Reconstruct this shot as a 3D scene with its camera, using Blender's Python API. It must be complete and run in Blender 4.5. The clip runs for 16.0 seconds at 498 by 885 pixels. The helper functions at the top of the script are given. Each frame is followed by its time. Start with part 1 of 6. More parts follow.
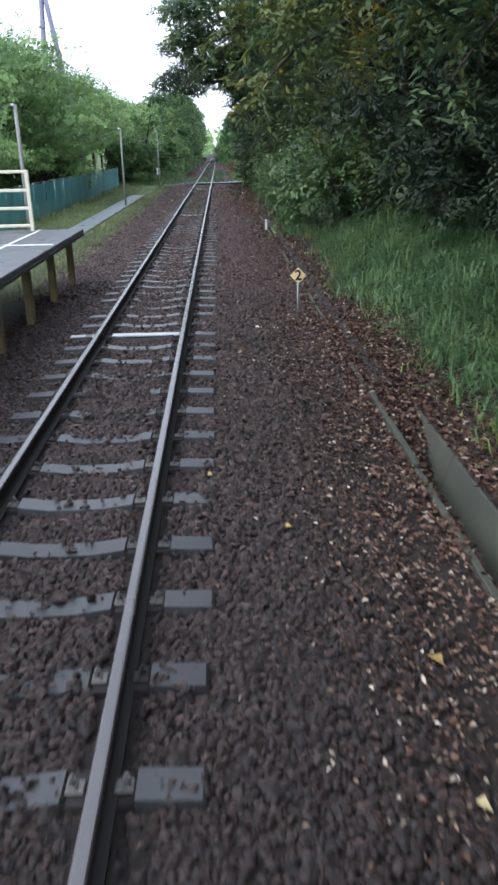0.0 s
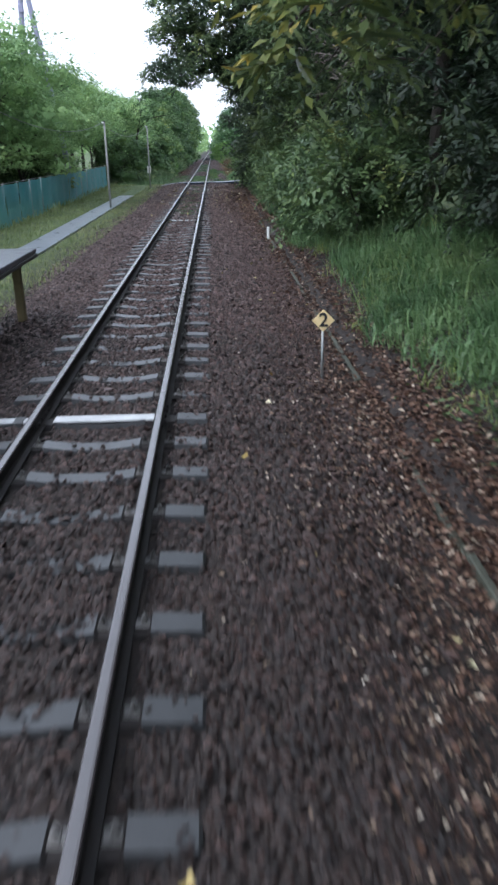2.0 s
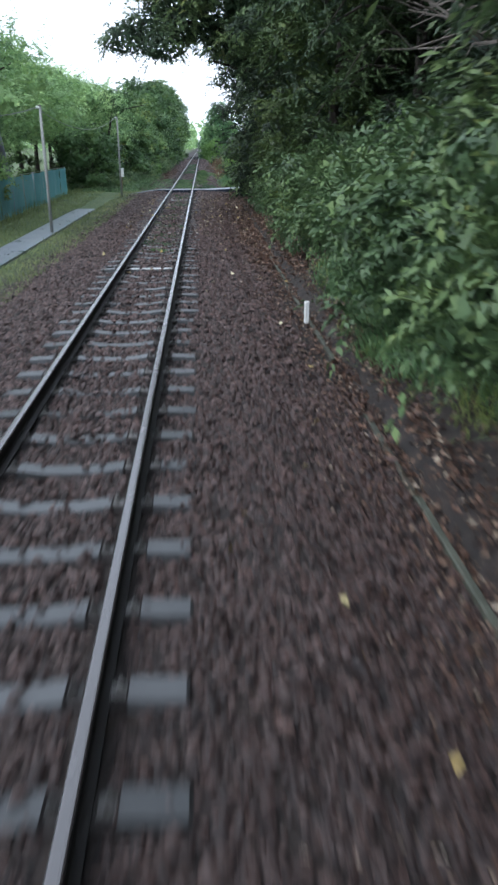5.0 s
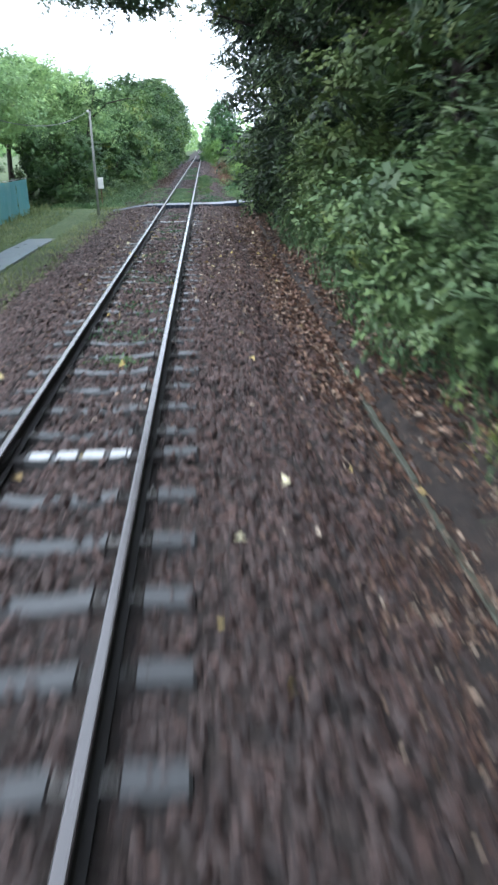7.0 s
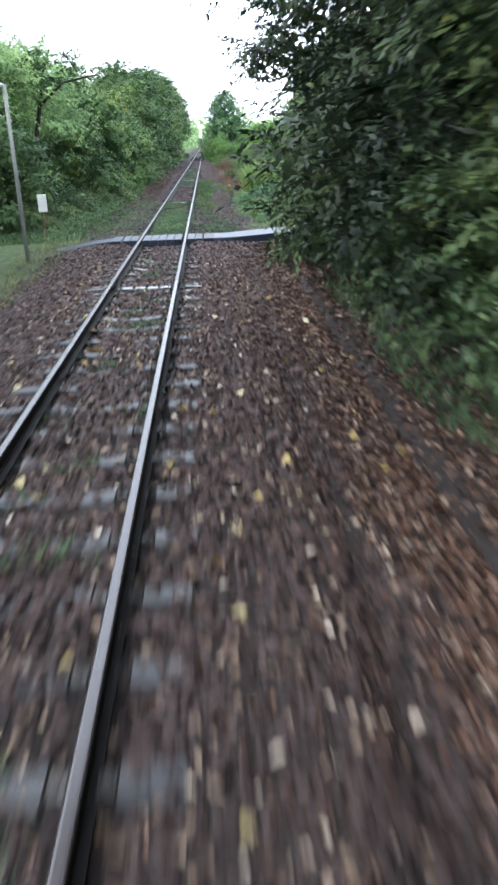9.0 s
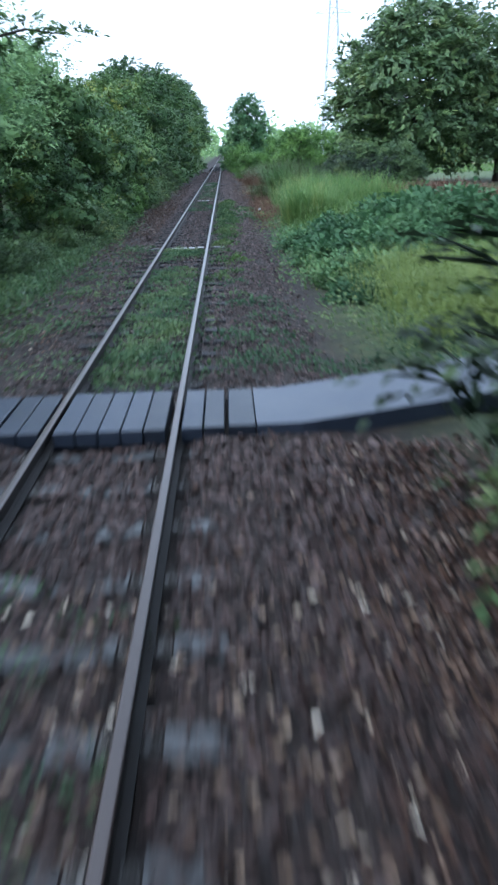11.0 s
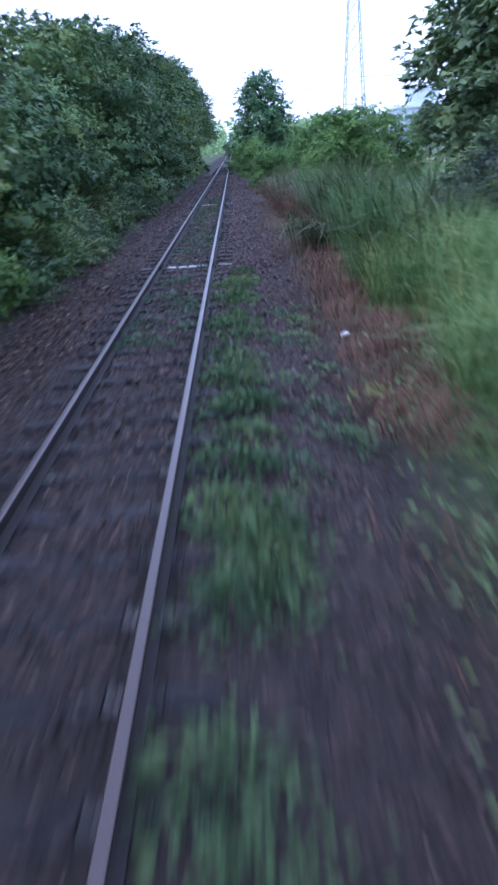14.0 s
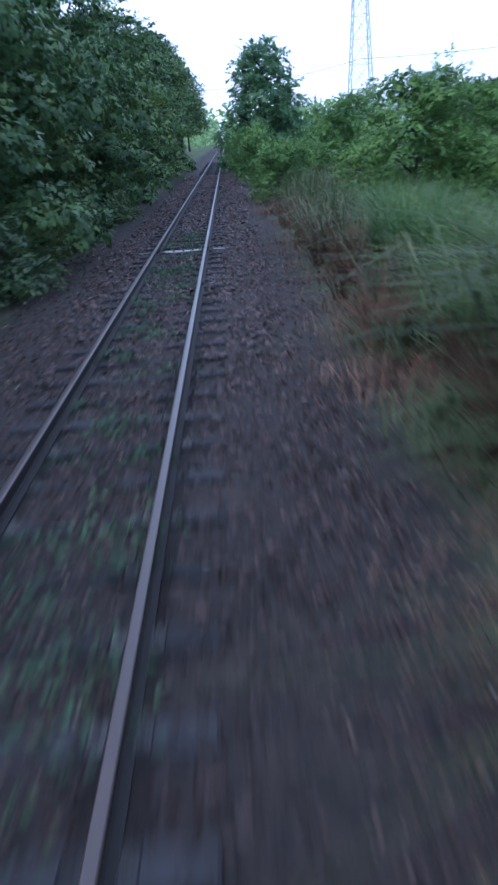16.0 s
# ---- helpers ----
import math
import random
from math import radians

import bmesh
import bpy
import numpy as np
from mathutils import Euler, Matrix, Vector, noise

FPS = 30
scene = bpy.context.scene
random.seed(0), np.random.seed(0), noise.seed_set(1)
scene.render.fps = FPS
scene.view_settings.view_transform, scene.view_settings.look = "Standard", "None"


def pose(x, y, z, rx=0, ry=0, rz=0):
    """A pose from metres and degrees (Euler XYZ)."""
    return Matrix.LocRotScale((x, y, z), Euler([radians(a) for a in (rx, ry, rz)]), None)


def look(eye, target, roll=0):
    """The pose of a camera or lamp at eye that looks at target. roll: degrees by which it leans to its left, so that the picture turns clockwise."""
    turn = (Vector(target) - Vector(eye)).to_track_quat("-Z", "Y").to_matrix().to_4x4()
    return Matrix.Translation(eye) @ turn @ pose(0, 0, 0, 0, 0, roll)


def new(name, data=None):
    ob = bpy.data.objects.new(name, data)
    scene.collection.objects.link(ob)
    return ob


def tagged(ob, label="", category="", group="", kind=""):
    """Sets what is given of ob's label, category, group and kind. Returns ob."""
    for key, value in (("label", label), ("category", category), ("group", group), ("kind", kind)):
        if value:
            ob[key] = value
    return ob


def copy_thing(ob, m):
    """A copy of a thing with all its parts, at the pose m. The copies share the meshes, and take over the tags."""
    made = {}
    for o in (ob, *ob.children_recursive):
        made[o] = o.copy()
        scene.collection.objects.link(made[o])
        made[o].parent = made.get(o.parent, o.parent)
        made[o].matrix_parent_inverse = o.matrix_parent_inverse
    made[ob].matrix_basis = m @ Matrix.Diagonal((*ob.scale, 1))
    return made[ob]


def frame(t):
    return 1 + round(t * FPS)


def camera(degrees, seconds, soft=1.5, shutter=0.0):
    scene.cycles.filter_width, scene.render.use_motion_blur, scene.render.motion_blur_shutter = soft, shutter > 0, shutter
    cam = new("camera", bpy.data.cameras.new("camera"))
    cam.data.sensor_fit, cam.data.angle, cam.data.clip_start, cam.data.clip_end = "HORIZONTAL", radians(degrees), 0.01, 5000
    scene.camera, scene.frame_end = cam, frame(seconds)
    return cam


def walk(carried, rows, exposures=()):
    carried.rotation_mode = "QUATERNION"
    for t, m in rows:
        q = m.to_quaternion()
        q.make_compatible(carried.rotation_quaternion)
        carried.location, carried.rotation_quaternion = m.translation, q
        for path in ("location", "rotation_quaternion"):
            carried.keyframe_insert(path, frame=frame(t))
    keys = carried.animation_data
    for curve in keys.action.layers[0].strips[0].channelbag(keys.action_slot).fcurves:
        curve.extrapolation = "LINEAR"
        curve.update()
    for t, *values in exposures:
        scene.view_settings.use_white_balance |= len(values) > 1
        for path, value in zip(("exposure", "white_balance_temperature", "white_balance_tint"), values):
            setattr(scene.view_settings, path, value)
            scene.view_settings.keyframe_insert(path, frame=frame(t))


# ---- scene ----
cam = camera(37.32, 16.0, soft=2.6, shutter=0.7)
PATH = [
    (0.0, pose(1.110, 13.240, 2.259, 68.25, 0.95, -2.24)),
    (0.5, pose(1.117, 13.892, 2.260, 68.28, 0.86, -2.22)),
    (1.0, pose(1.118, 14.723, 2.255, 68.22, 0.72, -2.36)),
    (1.5, pose(1.135, 15.722, 2.252, 68.10, 0.82, -2.46)),
    (2.0, pose(1.123, 16.822, 2.229, 68.08, 0.79, -2.60)),
    (2.5, pose(1.113, 18.208, 2.237, 68.08, 0.53, -2.73)),
    (3.0, pose(1.105, 19.673, 2.229, 68.03, 0.48, -3.03)),
    (3.5, pose(1.105, 21.500, 2.237, 67.98, 0.31, -3.25)),
    (4.0, pose(1.106, 23.465, 2.239, 67.98, 0.05, -3.23)),
    (4.5, pose(1.086, 25.612, 2.251, 67.96, -0.13, -3.31)),
    (4.7, pose(1.096, 26.523, 2.247, 67.95, -0.03, -3.38)),
    (6.8, pose(1.154, 36.601, 2.260, 68.03, 0.79, -3.18)),
    (7.0, pose(1.136, 37.696, 2.224, 67.99, 0.99, -3.28)),
    (7.5, pose(1.148, 40.680, 2.252, 68.05, 1.05, -3.30)),
    (8.0, pose(1.159, 43.799, 2.243, 67.99, 1.38, -3.31)),
    (8.5, pose(1.156, 47.050, 2.261, 67.86, 1.35, -3.45)),
    (9.0, pose(1.166, 50.253, 2.219, 67.75, 1.60, -3.20)),
    (9.2, pose(1.158, 51.592, 2.225, 67.71, 1.86, -3.07)),
    (11.3, pose(1.093, 65.247, 2.240, 68.38, 1.93, -1.57)),
    (11.5, pose(1.130, 66.665, 2.247, 68.18, 2.49, -1.49)),
    (12.0, pose(1.128, 70.359, 2.240, 68.18, 2.57, -1.49)),
    (12.5, pose(1.153, 74.205, 2.252, 68.05, 2.86, -1.49)),
    (13.0, pose(1.144, 78.129, 2.228, 68.03, 3.02, -1.39)),
    (13.5, pose(1.154, 82.339, 2.250, 68.10, 3.18, -1.25)),
    (14.0, pose(1.175, 86.695, 2.227, 68.10, 3.40, -1.18)),
    (14.5, pose(1.203, 91.149, 2.249, 68.14, 3.22, -1.22)),
    (15.0, pose(1.171, 95.380, 2.226, 67.96, 3.56, -1.72)),
    (15.5, pose(1.205, 99.724, 2.258, 67.85, 3.85, -1.98)),
    (16.0, pose(1.191, 104.135, 2.217, 67.45, 3.67, -1.67)),
]
EXPOSURES = [(0.0, 1.16, 5900, 12), (3.0, 1.14, 5800, 10), (4.7, 1.13, 5800, 8), (7.0, 1.74, 5800, 8), (9.2, 1.79, 5950, 11), (11.3, 1.05, 5100, 7), (12.5, 0.88, 4800, 23), (14.0, 0.95, 4780, 28), (15.0, 0.95, 4750, 28), (16.0, 0.74, 4750, 19)]
walk(cam, PATH, EXPOSURES)

# ---------------------------------------------------------------- light
world = bpy.data.worlds.new("overcast_sky")
scene.world = world
world.use_nodes = True
wn = world.node_tree.nodes
wl = world.node_tree.links
sky = wn.new("ShaderNodeTexSky")
sky.sky_type = 'NISHITA'
sky.sun_disc = False
sky.sun_elevation = radians(50)
sky.sun_rotation = radians(247)
sky.dust_density = 4.0
veil = wn.new("ShaderNodeMixRGB")
veil.inputs["Fac"].default_value = 0.75
veil.inputs["Color2"].default_value = (11.0, 11.6, 12.4, 1)
wl.new(sky.outputs["Color"], veil.inputs["Color1"])
wl.new(veil.outputs["Color"], wn["Background"].inputs["Color"])
wn["Background"].inputs["Strength"].default_value = 0.10
sun_data = bpy.data.lights.new("sun", 'SUN')
sun_data.energy = 0.7
sun_data.angle = radians(40)
sun_data.color = (1.0, 0.97, 0.92)
sun = new("sun", sun_data)
sun.matrix_world = look((-35.5, -15.1, 46), (0, 0, 0))

# ---------------------------------------------------------------- materials


def node_mat(name):
    m = bpy.data.materials.new(name)
    m.use_nodes = True
    return m, m.node_tree.nodes, m.node_tree.links, m.node_tree.nodes["Principled BSDF"]


def ramp_node(n, stops):
    r = n.new("ShaderNodeValToRGB")
    e = r.color_ramp.elements
    while len(e) < len(stops):
        e.new(0.5)
    for k, (p, c) in enumerate(stops):
        e[k].position = p
        e[k].color = (*c, 1)
    return r


def noise_node(n, l, coord, scale, detail=5.0, rough=0.6):
    t = n.new("ShaderNodeTexNoise")
    t.inputs["Scale"].default_value = scale
    t.inputs["Detail"].default_value = detail
    t.inputs["Roughness"].default_value = rough
    l.new(coord, t.inputs["Vector"])
    return t


def surface(name, dark, light, scale=6.0, fine=60.0, rough=0.7, metal=0.0, bump=0.3, spread=0.25, depth=0.01, rough_var=0.15, islands=False, objects=False, spec=0.5):
    """Two scales of noise mixed into a colour range, with fine relief."""
    m, n, l, b = node_mat(name)
    co = n.new("ShaderNodeTexCoord").outputs["Object"]
    a = noise_node(n, l, co, scale)
    c = noise_node(n, l, co, fine, 4.0)
    mix = n.new("ShaderNodeMath")
    mix.operation = 'MULTIPLY_ADD'
    mix.inputs[1].default_value = 0.4
    l.new(c.outputs["Fac"], mix.inputs[0])
    half = n.new("ShaderNodeMath")
    half.operation = 'MULTIPLY'
    half.inputs[1].default_value = 0.6
    l.new(a.outputs["Fac"], half.inputs[0])
    l.new(half.outputs[0], mix.inputs[2])
    fac = mix.outputs[0]
    if islands or objects:
        src = n.new("ShaderNodeNewGeometry").outputs["Random Per Island"] if islands else n.new("ShaderNodeObjectInfo").outputs["Random"]
        add = n.new("ShaderNodeMath")
        add.operation = 'MULTIPLY_ADD'
        add.inputs[1].default_value = 0.5
        sub = n.new("ShaderNodeMath")
        sub.operation = 'SUBTRACT'
        sub.inputs[1].default_value = 0.25
        l.new(fac, sub.inputs[0])
        l.new(src, add.inputs[0])
        l.new(sub.outputs[0], add.inputs[2])
        fac = add.outputs[0]
    r = ramp_node(n, [(0.5 - spread, dark), (0.5 + spread, light)])
    l.new(fac, r.inputs["Fac"])
    l.new(r.outputs["Color"], b.inputs["Base Color"])
    rr = n.new("ShaderNodeMapRange")
    rr.inputs["To Min"].default_value = max(0.03, rough - rough_var)
    rr.inputs["To Max"].default_value = min(1.0, rough + rough_var)
    l.new(a.outputs["Fac"], rr.inputs["Value"])
    l.new(rr.outputs["Result"], b.inputs["Roughness"])
    b.inputs["Metallic"].default_value = metal
    b.inputs["Specular IOR Level"].default_value = spec
    if bump:
        bp = n.new("ShaderNodeBump")
        bp.inputs["Strength"].default_value = bump
        bp.inputs["Distance"].default_value = depth
        l.new(c.outputs["Fac"], bp.inputs["Height"])
        l.new(bp.outputs["Normal"], b.inputs["Normal"])
    return m


def leaf_mat(name, stops, rough=0.5, through_light=0.3, patch=0.35, spec=0.15):
    """Leaves: each one its own shade, drifting in patches over the plant, partly translucent."""
    m, n, l, b = node_mat(name)
    geo = n.new("ShaderNodeNewGeometry")
    pat = noise_node(n, l, geo.outputs["Position"], patch, 3.0)
    add = n.new("ShaderNodeMath")
    add.operation = 'MULTIPLY_ADD'
    add.inputs[1].default_value = 0.22
    sc = n.new("ShaderNodeMapRange")
    sc.inputs["From Min"].default_value = 0.25
    sc.inputs["From Max"].default_value = 0.75
    sc.inputs["To Max"].default_value = 0.78
    l.new(pat.outputs["Fac"], sc.inputs["Value"])
    l.new(geo.outputs["Random Per Island"], add.inputs[0])
    l.new(sc.outputs["Result"], add.inputs[2])
    own = n.new("ShaderNodeMath")
    own.operation = 'MULTIPLY_ADD'
    own.inputs[1].default_value = 0.34
    own.inputs[2].default_value = -0.17
    l.new(n.new("ShaderNodeObjectInfo").outputs["Random"], own.inputs[0])
    tone = n.new("ShaderNodeMath")
    l.new(add.outputs[0], tone.inputs[0])
    l.new(own.outputs[0], tone.inputs[1])
    r = ramp_node(n, stops)
    l.new(tone.outputs[0], r.inputs["Fac"])
    l.new(r.outputs["Color"], b.inputs["Base Color"])
    b.inputs["Roughness"].default_value = rough
    b.inputs["Specular IOR Level"].default_value = spec
    tr = n.new("ShaderNodeBsdfTranslucent")
    l.new(r.outputs["Color"], tr.inputs["Color"])
    mx = n.new("ShaderNodeMixShader")
    mx.inputs["Fac"].default_value = through_light
    l.new(b.outputs["BSDF"], mx.inputs[1])
    l.new(tr.outputs["BSDF"], mx.inputs[2])
    l.new(mx.outputs[0], n["Material Output"].inputs["Surface"])
    return m


def island_mat(name, stops, rough=0.75, bump=0.4, spec=0.5, drift=0.0, grazing_sheen=0.0, tint=None, tint_from=0.0, tint_to=1.0):
    """Loose pieces in one mesh, each its own shade; drift mixes in broad patches, tint follows the track's length."""
    m, n, l, b = node_mat(name)
    geo = n.new("ShaderNodeNewGeometry")
    fac = geo.outputs["Random Per Island"]
    if drift:
        big = noise_node(n, l, geo.outputs["Position"], 0.9, 3.0)
        ma = n.new("ShaderNodeMath")
        ma.operation = 'MULTIPLY_ADD'
        ma.inputs[1].default_value = drift
        sb = n.new("ShaderNodeMath")
        sb.operation = 'MULTIPLY_ADD'
        sb.inputs[1].default_value = 1.0 - drift
        l.new(fac, sb.inputs[0])
        l.new(big.outputs["Fac"], ma.inputs[0])
        l.new(sb.outputs[0], ma.inputs[2])
        sb.inputs[2].default_value = 0.0
        fac = ma.outputs[0]
    r = ramp_node(n, stops)
    l.new(fac, r.inputs["Fac"])
    fine = noise_node(n, l, geo.outputs["Position"], 90.0, 3.0)
    mul = n.new("ShaderNodeMixRGB")
    mul.blend_type = 'MULTIPLY'
    mul.inputs["Fac"].default_value = 0.5
    l.new(r.outputs["Color"], mul.inputs["Color1"])
    fr = ramp_node(n, [(0.3, (0.55, 0.55, 0.55)), (0.7, (1.3, 1.3, 1.3))])
    l.new(fine.outputs["Fac"], fr.inputs["Fac"])
    l.new(fr.outputs["Color"], mul.inputs["Color2"])
    col = mul.outputs["Color"]
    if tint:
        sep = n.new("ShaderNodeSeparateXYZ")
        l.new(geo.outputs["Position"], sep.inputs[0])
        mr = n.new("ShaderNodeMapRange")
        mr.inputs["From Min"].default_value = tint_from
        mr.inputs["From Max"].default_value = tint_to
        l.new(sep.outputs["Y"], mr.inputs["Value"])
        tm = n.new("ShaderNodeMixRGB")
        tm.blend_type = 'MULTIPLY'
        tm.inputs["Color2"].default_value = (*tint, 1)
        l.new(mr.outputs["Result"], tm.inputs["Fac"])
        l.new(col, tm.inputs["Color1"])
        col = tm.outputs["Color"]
    l.new(col, b.inputs["Base Color"])
    b.inputs["Roughness"].default_value = rough
    b.inputs["Specular IOR Level"].default_value = spec
    # pinkish sheen standing in for the sky's low-angle gleam on distant stones
    b.inputs["Sheen Weight"].default_value = grazing_sheen
    b.inputs["Sheen Roughness"].default_value = 0.45
    b.inputs["Sheen Tint"].default_value = (0.86, 0.56, 0.50, 1)
    if bump:
        bp = n.new("ShaderNodeBump")
        bp.inputs["Strength"].default_value = bump
        bp.inputs["Distance"].default_value = 0.006
        l.new(fine.outputs["Fac"], bp.inputs["Height"])
        l.new(bp.outputs["Normal"], b.inputs["Normal"])
    return m


def ground_mat():
    """Soil, leaf mould and turf, laid out along the line."""
    m, n, l, b = node_mat("ground_soil_and_turf")
    geo = n.new("ShaderNodeNewGeometry")
    pos = geo.outputs["Position"]
    sep = n.new("ShaderNodeSeparateXYZ")
    l.new(pos, sep.inputs[0])
    big = noise_node(n, l, pos, 0.55, 5.0)
    mid = noise_node(n, l, pos, 7.0, 6.0)
    fine = noise_node(n, l, pos, 55.0, 5.0, 0.7)
    soil = ramp_node(n, [(0.38, (0.006, 0.005, 0.005)), (0.5, (0.018, 0.0125, 0.0105)), (0.64, (0.052, 0.036, 0.029))])
    blot = n.new("ShaderNodeMath")
    blot.operation = 'ADD'
    l.new(fine.outputs["Fac"], blot.inputs[0])
    l.new(mid.outputs["Fac"], blot.inputs[1])
    halve = n.new("ShaderNodeMath")
    halve.operation = 'MULTIPLY'
    halve.inputs[1].default_value = 0.5
    l.new(blot.outputs[0], halve.inputs[0])
    l.new(halve.outputs[0], soil.inputs["Fac"])
    turf = ramp_node(n, [(0.3, (0.018, 0.032, 0.010)), (0.5, (0.05, 0.085, 0.022)), (0.72, (0.13, 0.14, 0.05))])
    l.new(mid.outputs["Fac"], turf.inputs["Fac"])
    wob = n.new("ShaderNodeMath")
    wob.operation = 'MULTIPLY_ADD'
    wob.inputs[1].default_value = 1.6
    l.new(big.outputs["Fac"], wob.inputs[0])
    ab = n.new("ShaderNodeMath")
    ab.operation = 'ABSOLUTE'
    l.new(sep.outputs["X"], ab.inputs[0])
    l.new(ab.outputs[0], wob.inputs[2])
    grass = n.new("ShaderNodeMapRange")
    grass.inputs["From Min"].default_value = 3.2
    grass.inputs["From Max"].default_value = 4.3
    l.new(wob.outputs[0], grass.inputs["Value"])
    left = n.new("ShaderNodeMapRange")
    left.inputs["From Min"].default_value = 1.0
    left.inputs["From Max"].default_value = -1.0
    l.new(sep.outputs["X"], left.inputs["Value"])
    beyond = n.new("ShaderNodeMapRange")
    beyond.inputs["From Min"].default_value = 66.0
    beyond.inputs["From Max"].default_value = 72.0
    l.new(sep.outputs["Y"], beyond.inputs["Value"])
    field = n.new("ShaderNodeMapRange")
    field.inputs["From Min"].default_value = 13.0
    field.inputs["From Max"].default_value = 17.0
    l.new(sep.outputs["X"], field.inputs["Value"])
    outer = n.new("ShaderNodeMath")
    outer.operation = 'MAXIMUM'
    l.new(left.outputs["Result"], outer.inputs[0])
    l.new(field.outputs["Result"], outer.inputs[1])
    open_land = n.new("ShaderNodeMath")
    open_land.operation = 'MAXIMUM'
    l.new(outer.outputs[0], open_land.inputs[0])
    l.new(beyond.outputs["Result"], open_land.inputs[1])
    turfed = n.new("ShaderNodeMath")
    turfed.operation = 'MULTIPLY'
    l.new(open_land.outputs[0], turfed.inputs[0])
    l.new(grass.outputs["Result"], turfed.inputs[1])
    mix = n.new("ShaderNodeMixRGB")
    l.new(turfed.outputs[0], mix.inputs["Fac"])
    l.new(soil.outputs["Color"], mix.inputs["Color1"])
    l.new(turf.outputs["Color"], mix.inputs["Color2"])
    l.new(mix.outputs["Color"], b.inputs["Base Color"])
    b.inputs["Roughness"].default_value = 0.9
    bp = n.new("ShaderNodeBump")
    bp.inputs["Strength"].default_value = 0.8
    bp.inputs["Distance"].default_value = 0.03
    l.new(fine.outputs["Fac"], bp.inputs["Height"])
    l.new(bp.outputs["Normal"], b.inputs["Normal"])
    return m


M_GROUND = ground_mat()
M_STONE = island_mat("ballast_stone", [(0.0, (0.005, 0.004, 0.004)), (0.30, (0.008, 0.006, 0.006)), (0.55, (0.016, 0.012, 0.010)), (0.80, (0.031, 0.022, 0.020)), (0.93, (0.057, 0.045, 0.043)), (0.98, (0.105, 0.091, 0.087)), (1.0, (0.223, 0.198, 0.189))], 0.52, 0.7, 0.30, drift=0.35, grazing_sheen=0.21, tint=(0.76, 0.68, 0.70), tint_from=67.0, tint_to=73.0)
# pinker copy of ballast_stone, lightened to look more lit along the middle stretch
M_PINKSTONE_LIT = island_mat("pinkish_lit_ballast_stone", [(0.0, (0.005, 0.004, 0.004)), (0.30, (0.011, 0.007, 0.007)), (0.55, (0.025, 0.016, 0.015)), (0.80, (0.049, 0.033, 0.030)), (0.93, (0.084, 0.061, 0.059)), (0.98, (0.157, 0.123, 0.118)), (1.0, (0.300, 0.247, 0.237))], 0.52, 0.7, 0.32, drift=0.35, grazing_sheen=0.24)
# brake grime and the shade beside the rails, in one dark colour
M_SHADE_GRIME = island_mat("grimed_shaded_grit", [(0.0, (0.006, 0.006, 0.007)), (0.6, (0.016, 0.013, 0.013)), (1.0, (0.045, 0.036, 0.034))], 0.7, 0.3, 0.3)
M_LITTER = island_mat("fallen_leaves", [(0.0, (0.021, 0.011, 0.009)), (0.4, (0.069, 0.036, 0.025)), (0.75, (0.138, 0.077, 0.052)), (0.93, (0.232, 0.159, 0.114)), (1.0, (0.430, 0.361, 0.284))], 0.65, 0.2, 0.3)
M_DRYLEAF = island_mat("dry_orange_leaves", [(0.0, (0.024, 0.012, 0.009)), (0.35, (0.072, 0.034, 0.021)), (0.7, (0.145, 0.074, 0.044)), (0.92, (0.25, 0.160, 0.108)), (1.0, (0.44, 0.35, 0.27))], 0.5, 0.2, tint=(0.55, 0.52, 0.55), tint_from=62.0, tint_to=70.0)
M_CHIP = island_mat("straw_and_chips", [(0.0, (0.044, 0.025, 0.018)), (0.5, (0.138, 0.088, 0.056)), (0.85, (0.300, 0.225, 0.163)), (1.0, (0.625, 0.562, 0.475))], 0.6, 0.1)
M_YELLOW_LEAF = island_mat("yellow_leaves", [(0.0, (0.24, 0.160, 0.050)), (0.6, (0.40, 0.310, 0.105)), (1.0, (0.58, 0.54, 0.37))], 0.55, 0.1)
M_SLEEPER = surface("concrete_sleeper", (0.017, 0.018, 0.019), (0.047, 0.048, 0.051), 5.0, 70.0, 0.42, bump=0.35, objects=True, depth=0.004, spec=0.55)
M_OLD_SLEEPER = surface("dark_soiled_sleeper", (0.009, 0.009, 0.010), (0.030, 0.030, 0.034), 5.0, 60.0, 0.75, bump=0.4, objects=True, depth=0.005, spec=0.3)
M_JOINT = surface("pale_joint_sleeper", (0.24, 0.25, 0.26), (0.55, 0.56, 0.56), 6.0, 60.0, 0.5, bump=0.2, depth=0.003)
M_RAIL_SIDE = surface("rusty_rail_side", (0.006, 0.006, 0.007), (0.026, 0.020, 0.018), 9.0, 80.0, 0.75, 0.2, 0.4, depth=0.003)
M_RAIL_TOP = surface("tarnished_rail_head", (0.032, 0.027, 0.028), (0.062, 0.054, 0.055), 3.0, 90.0, 0.26, 0.0, 0.05, rough_var=0.05, depth=0.001, spec=0.5)
M_RAIL_TOP.node_tree.nodes["Principled BSDF"].inputs["IOR"].default_value = 1.74
M_RAIL_DULL = surface("brown_tarnished_rail_head", (0.030, 0.021, 0.019), (0.060, 0.043, 0.038), 3.0, 90.0, 0.32, 0.0, 0.05, rough_var=0.05, depth=0.001, spec=0.5)
M_RAIL_DULL.node_tree.nodes["Principled BSDF"].inputs["IOR"].default_value = 1.50
M_CLIP = surface("galvanised_clip", (0.021, 0.020, 0.019), (0.168, 0.161, 0.154), 20.0, 90.0, 0.5, 0.5, 0.3, objects=True)
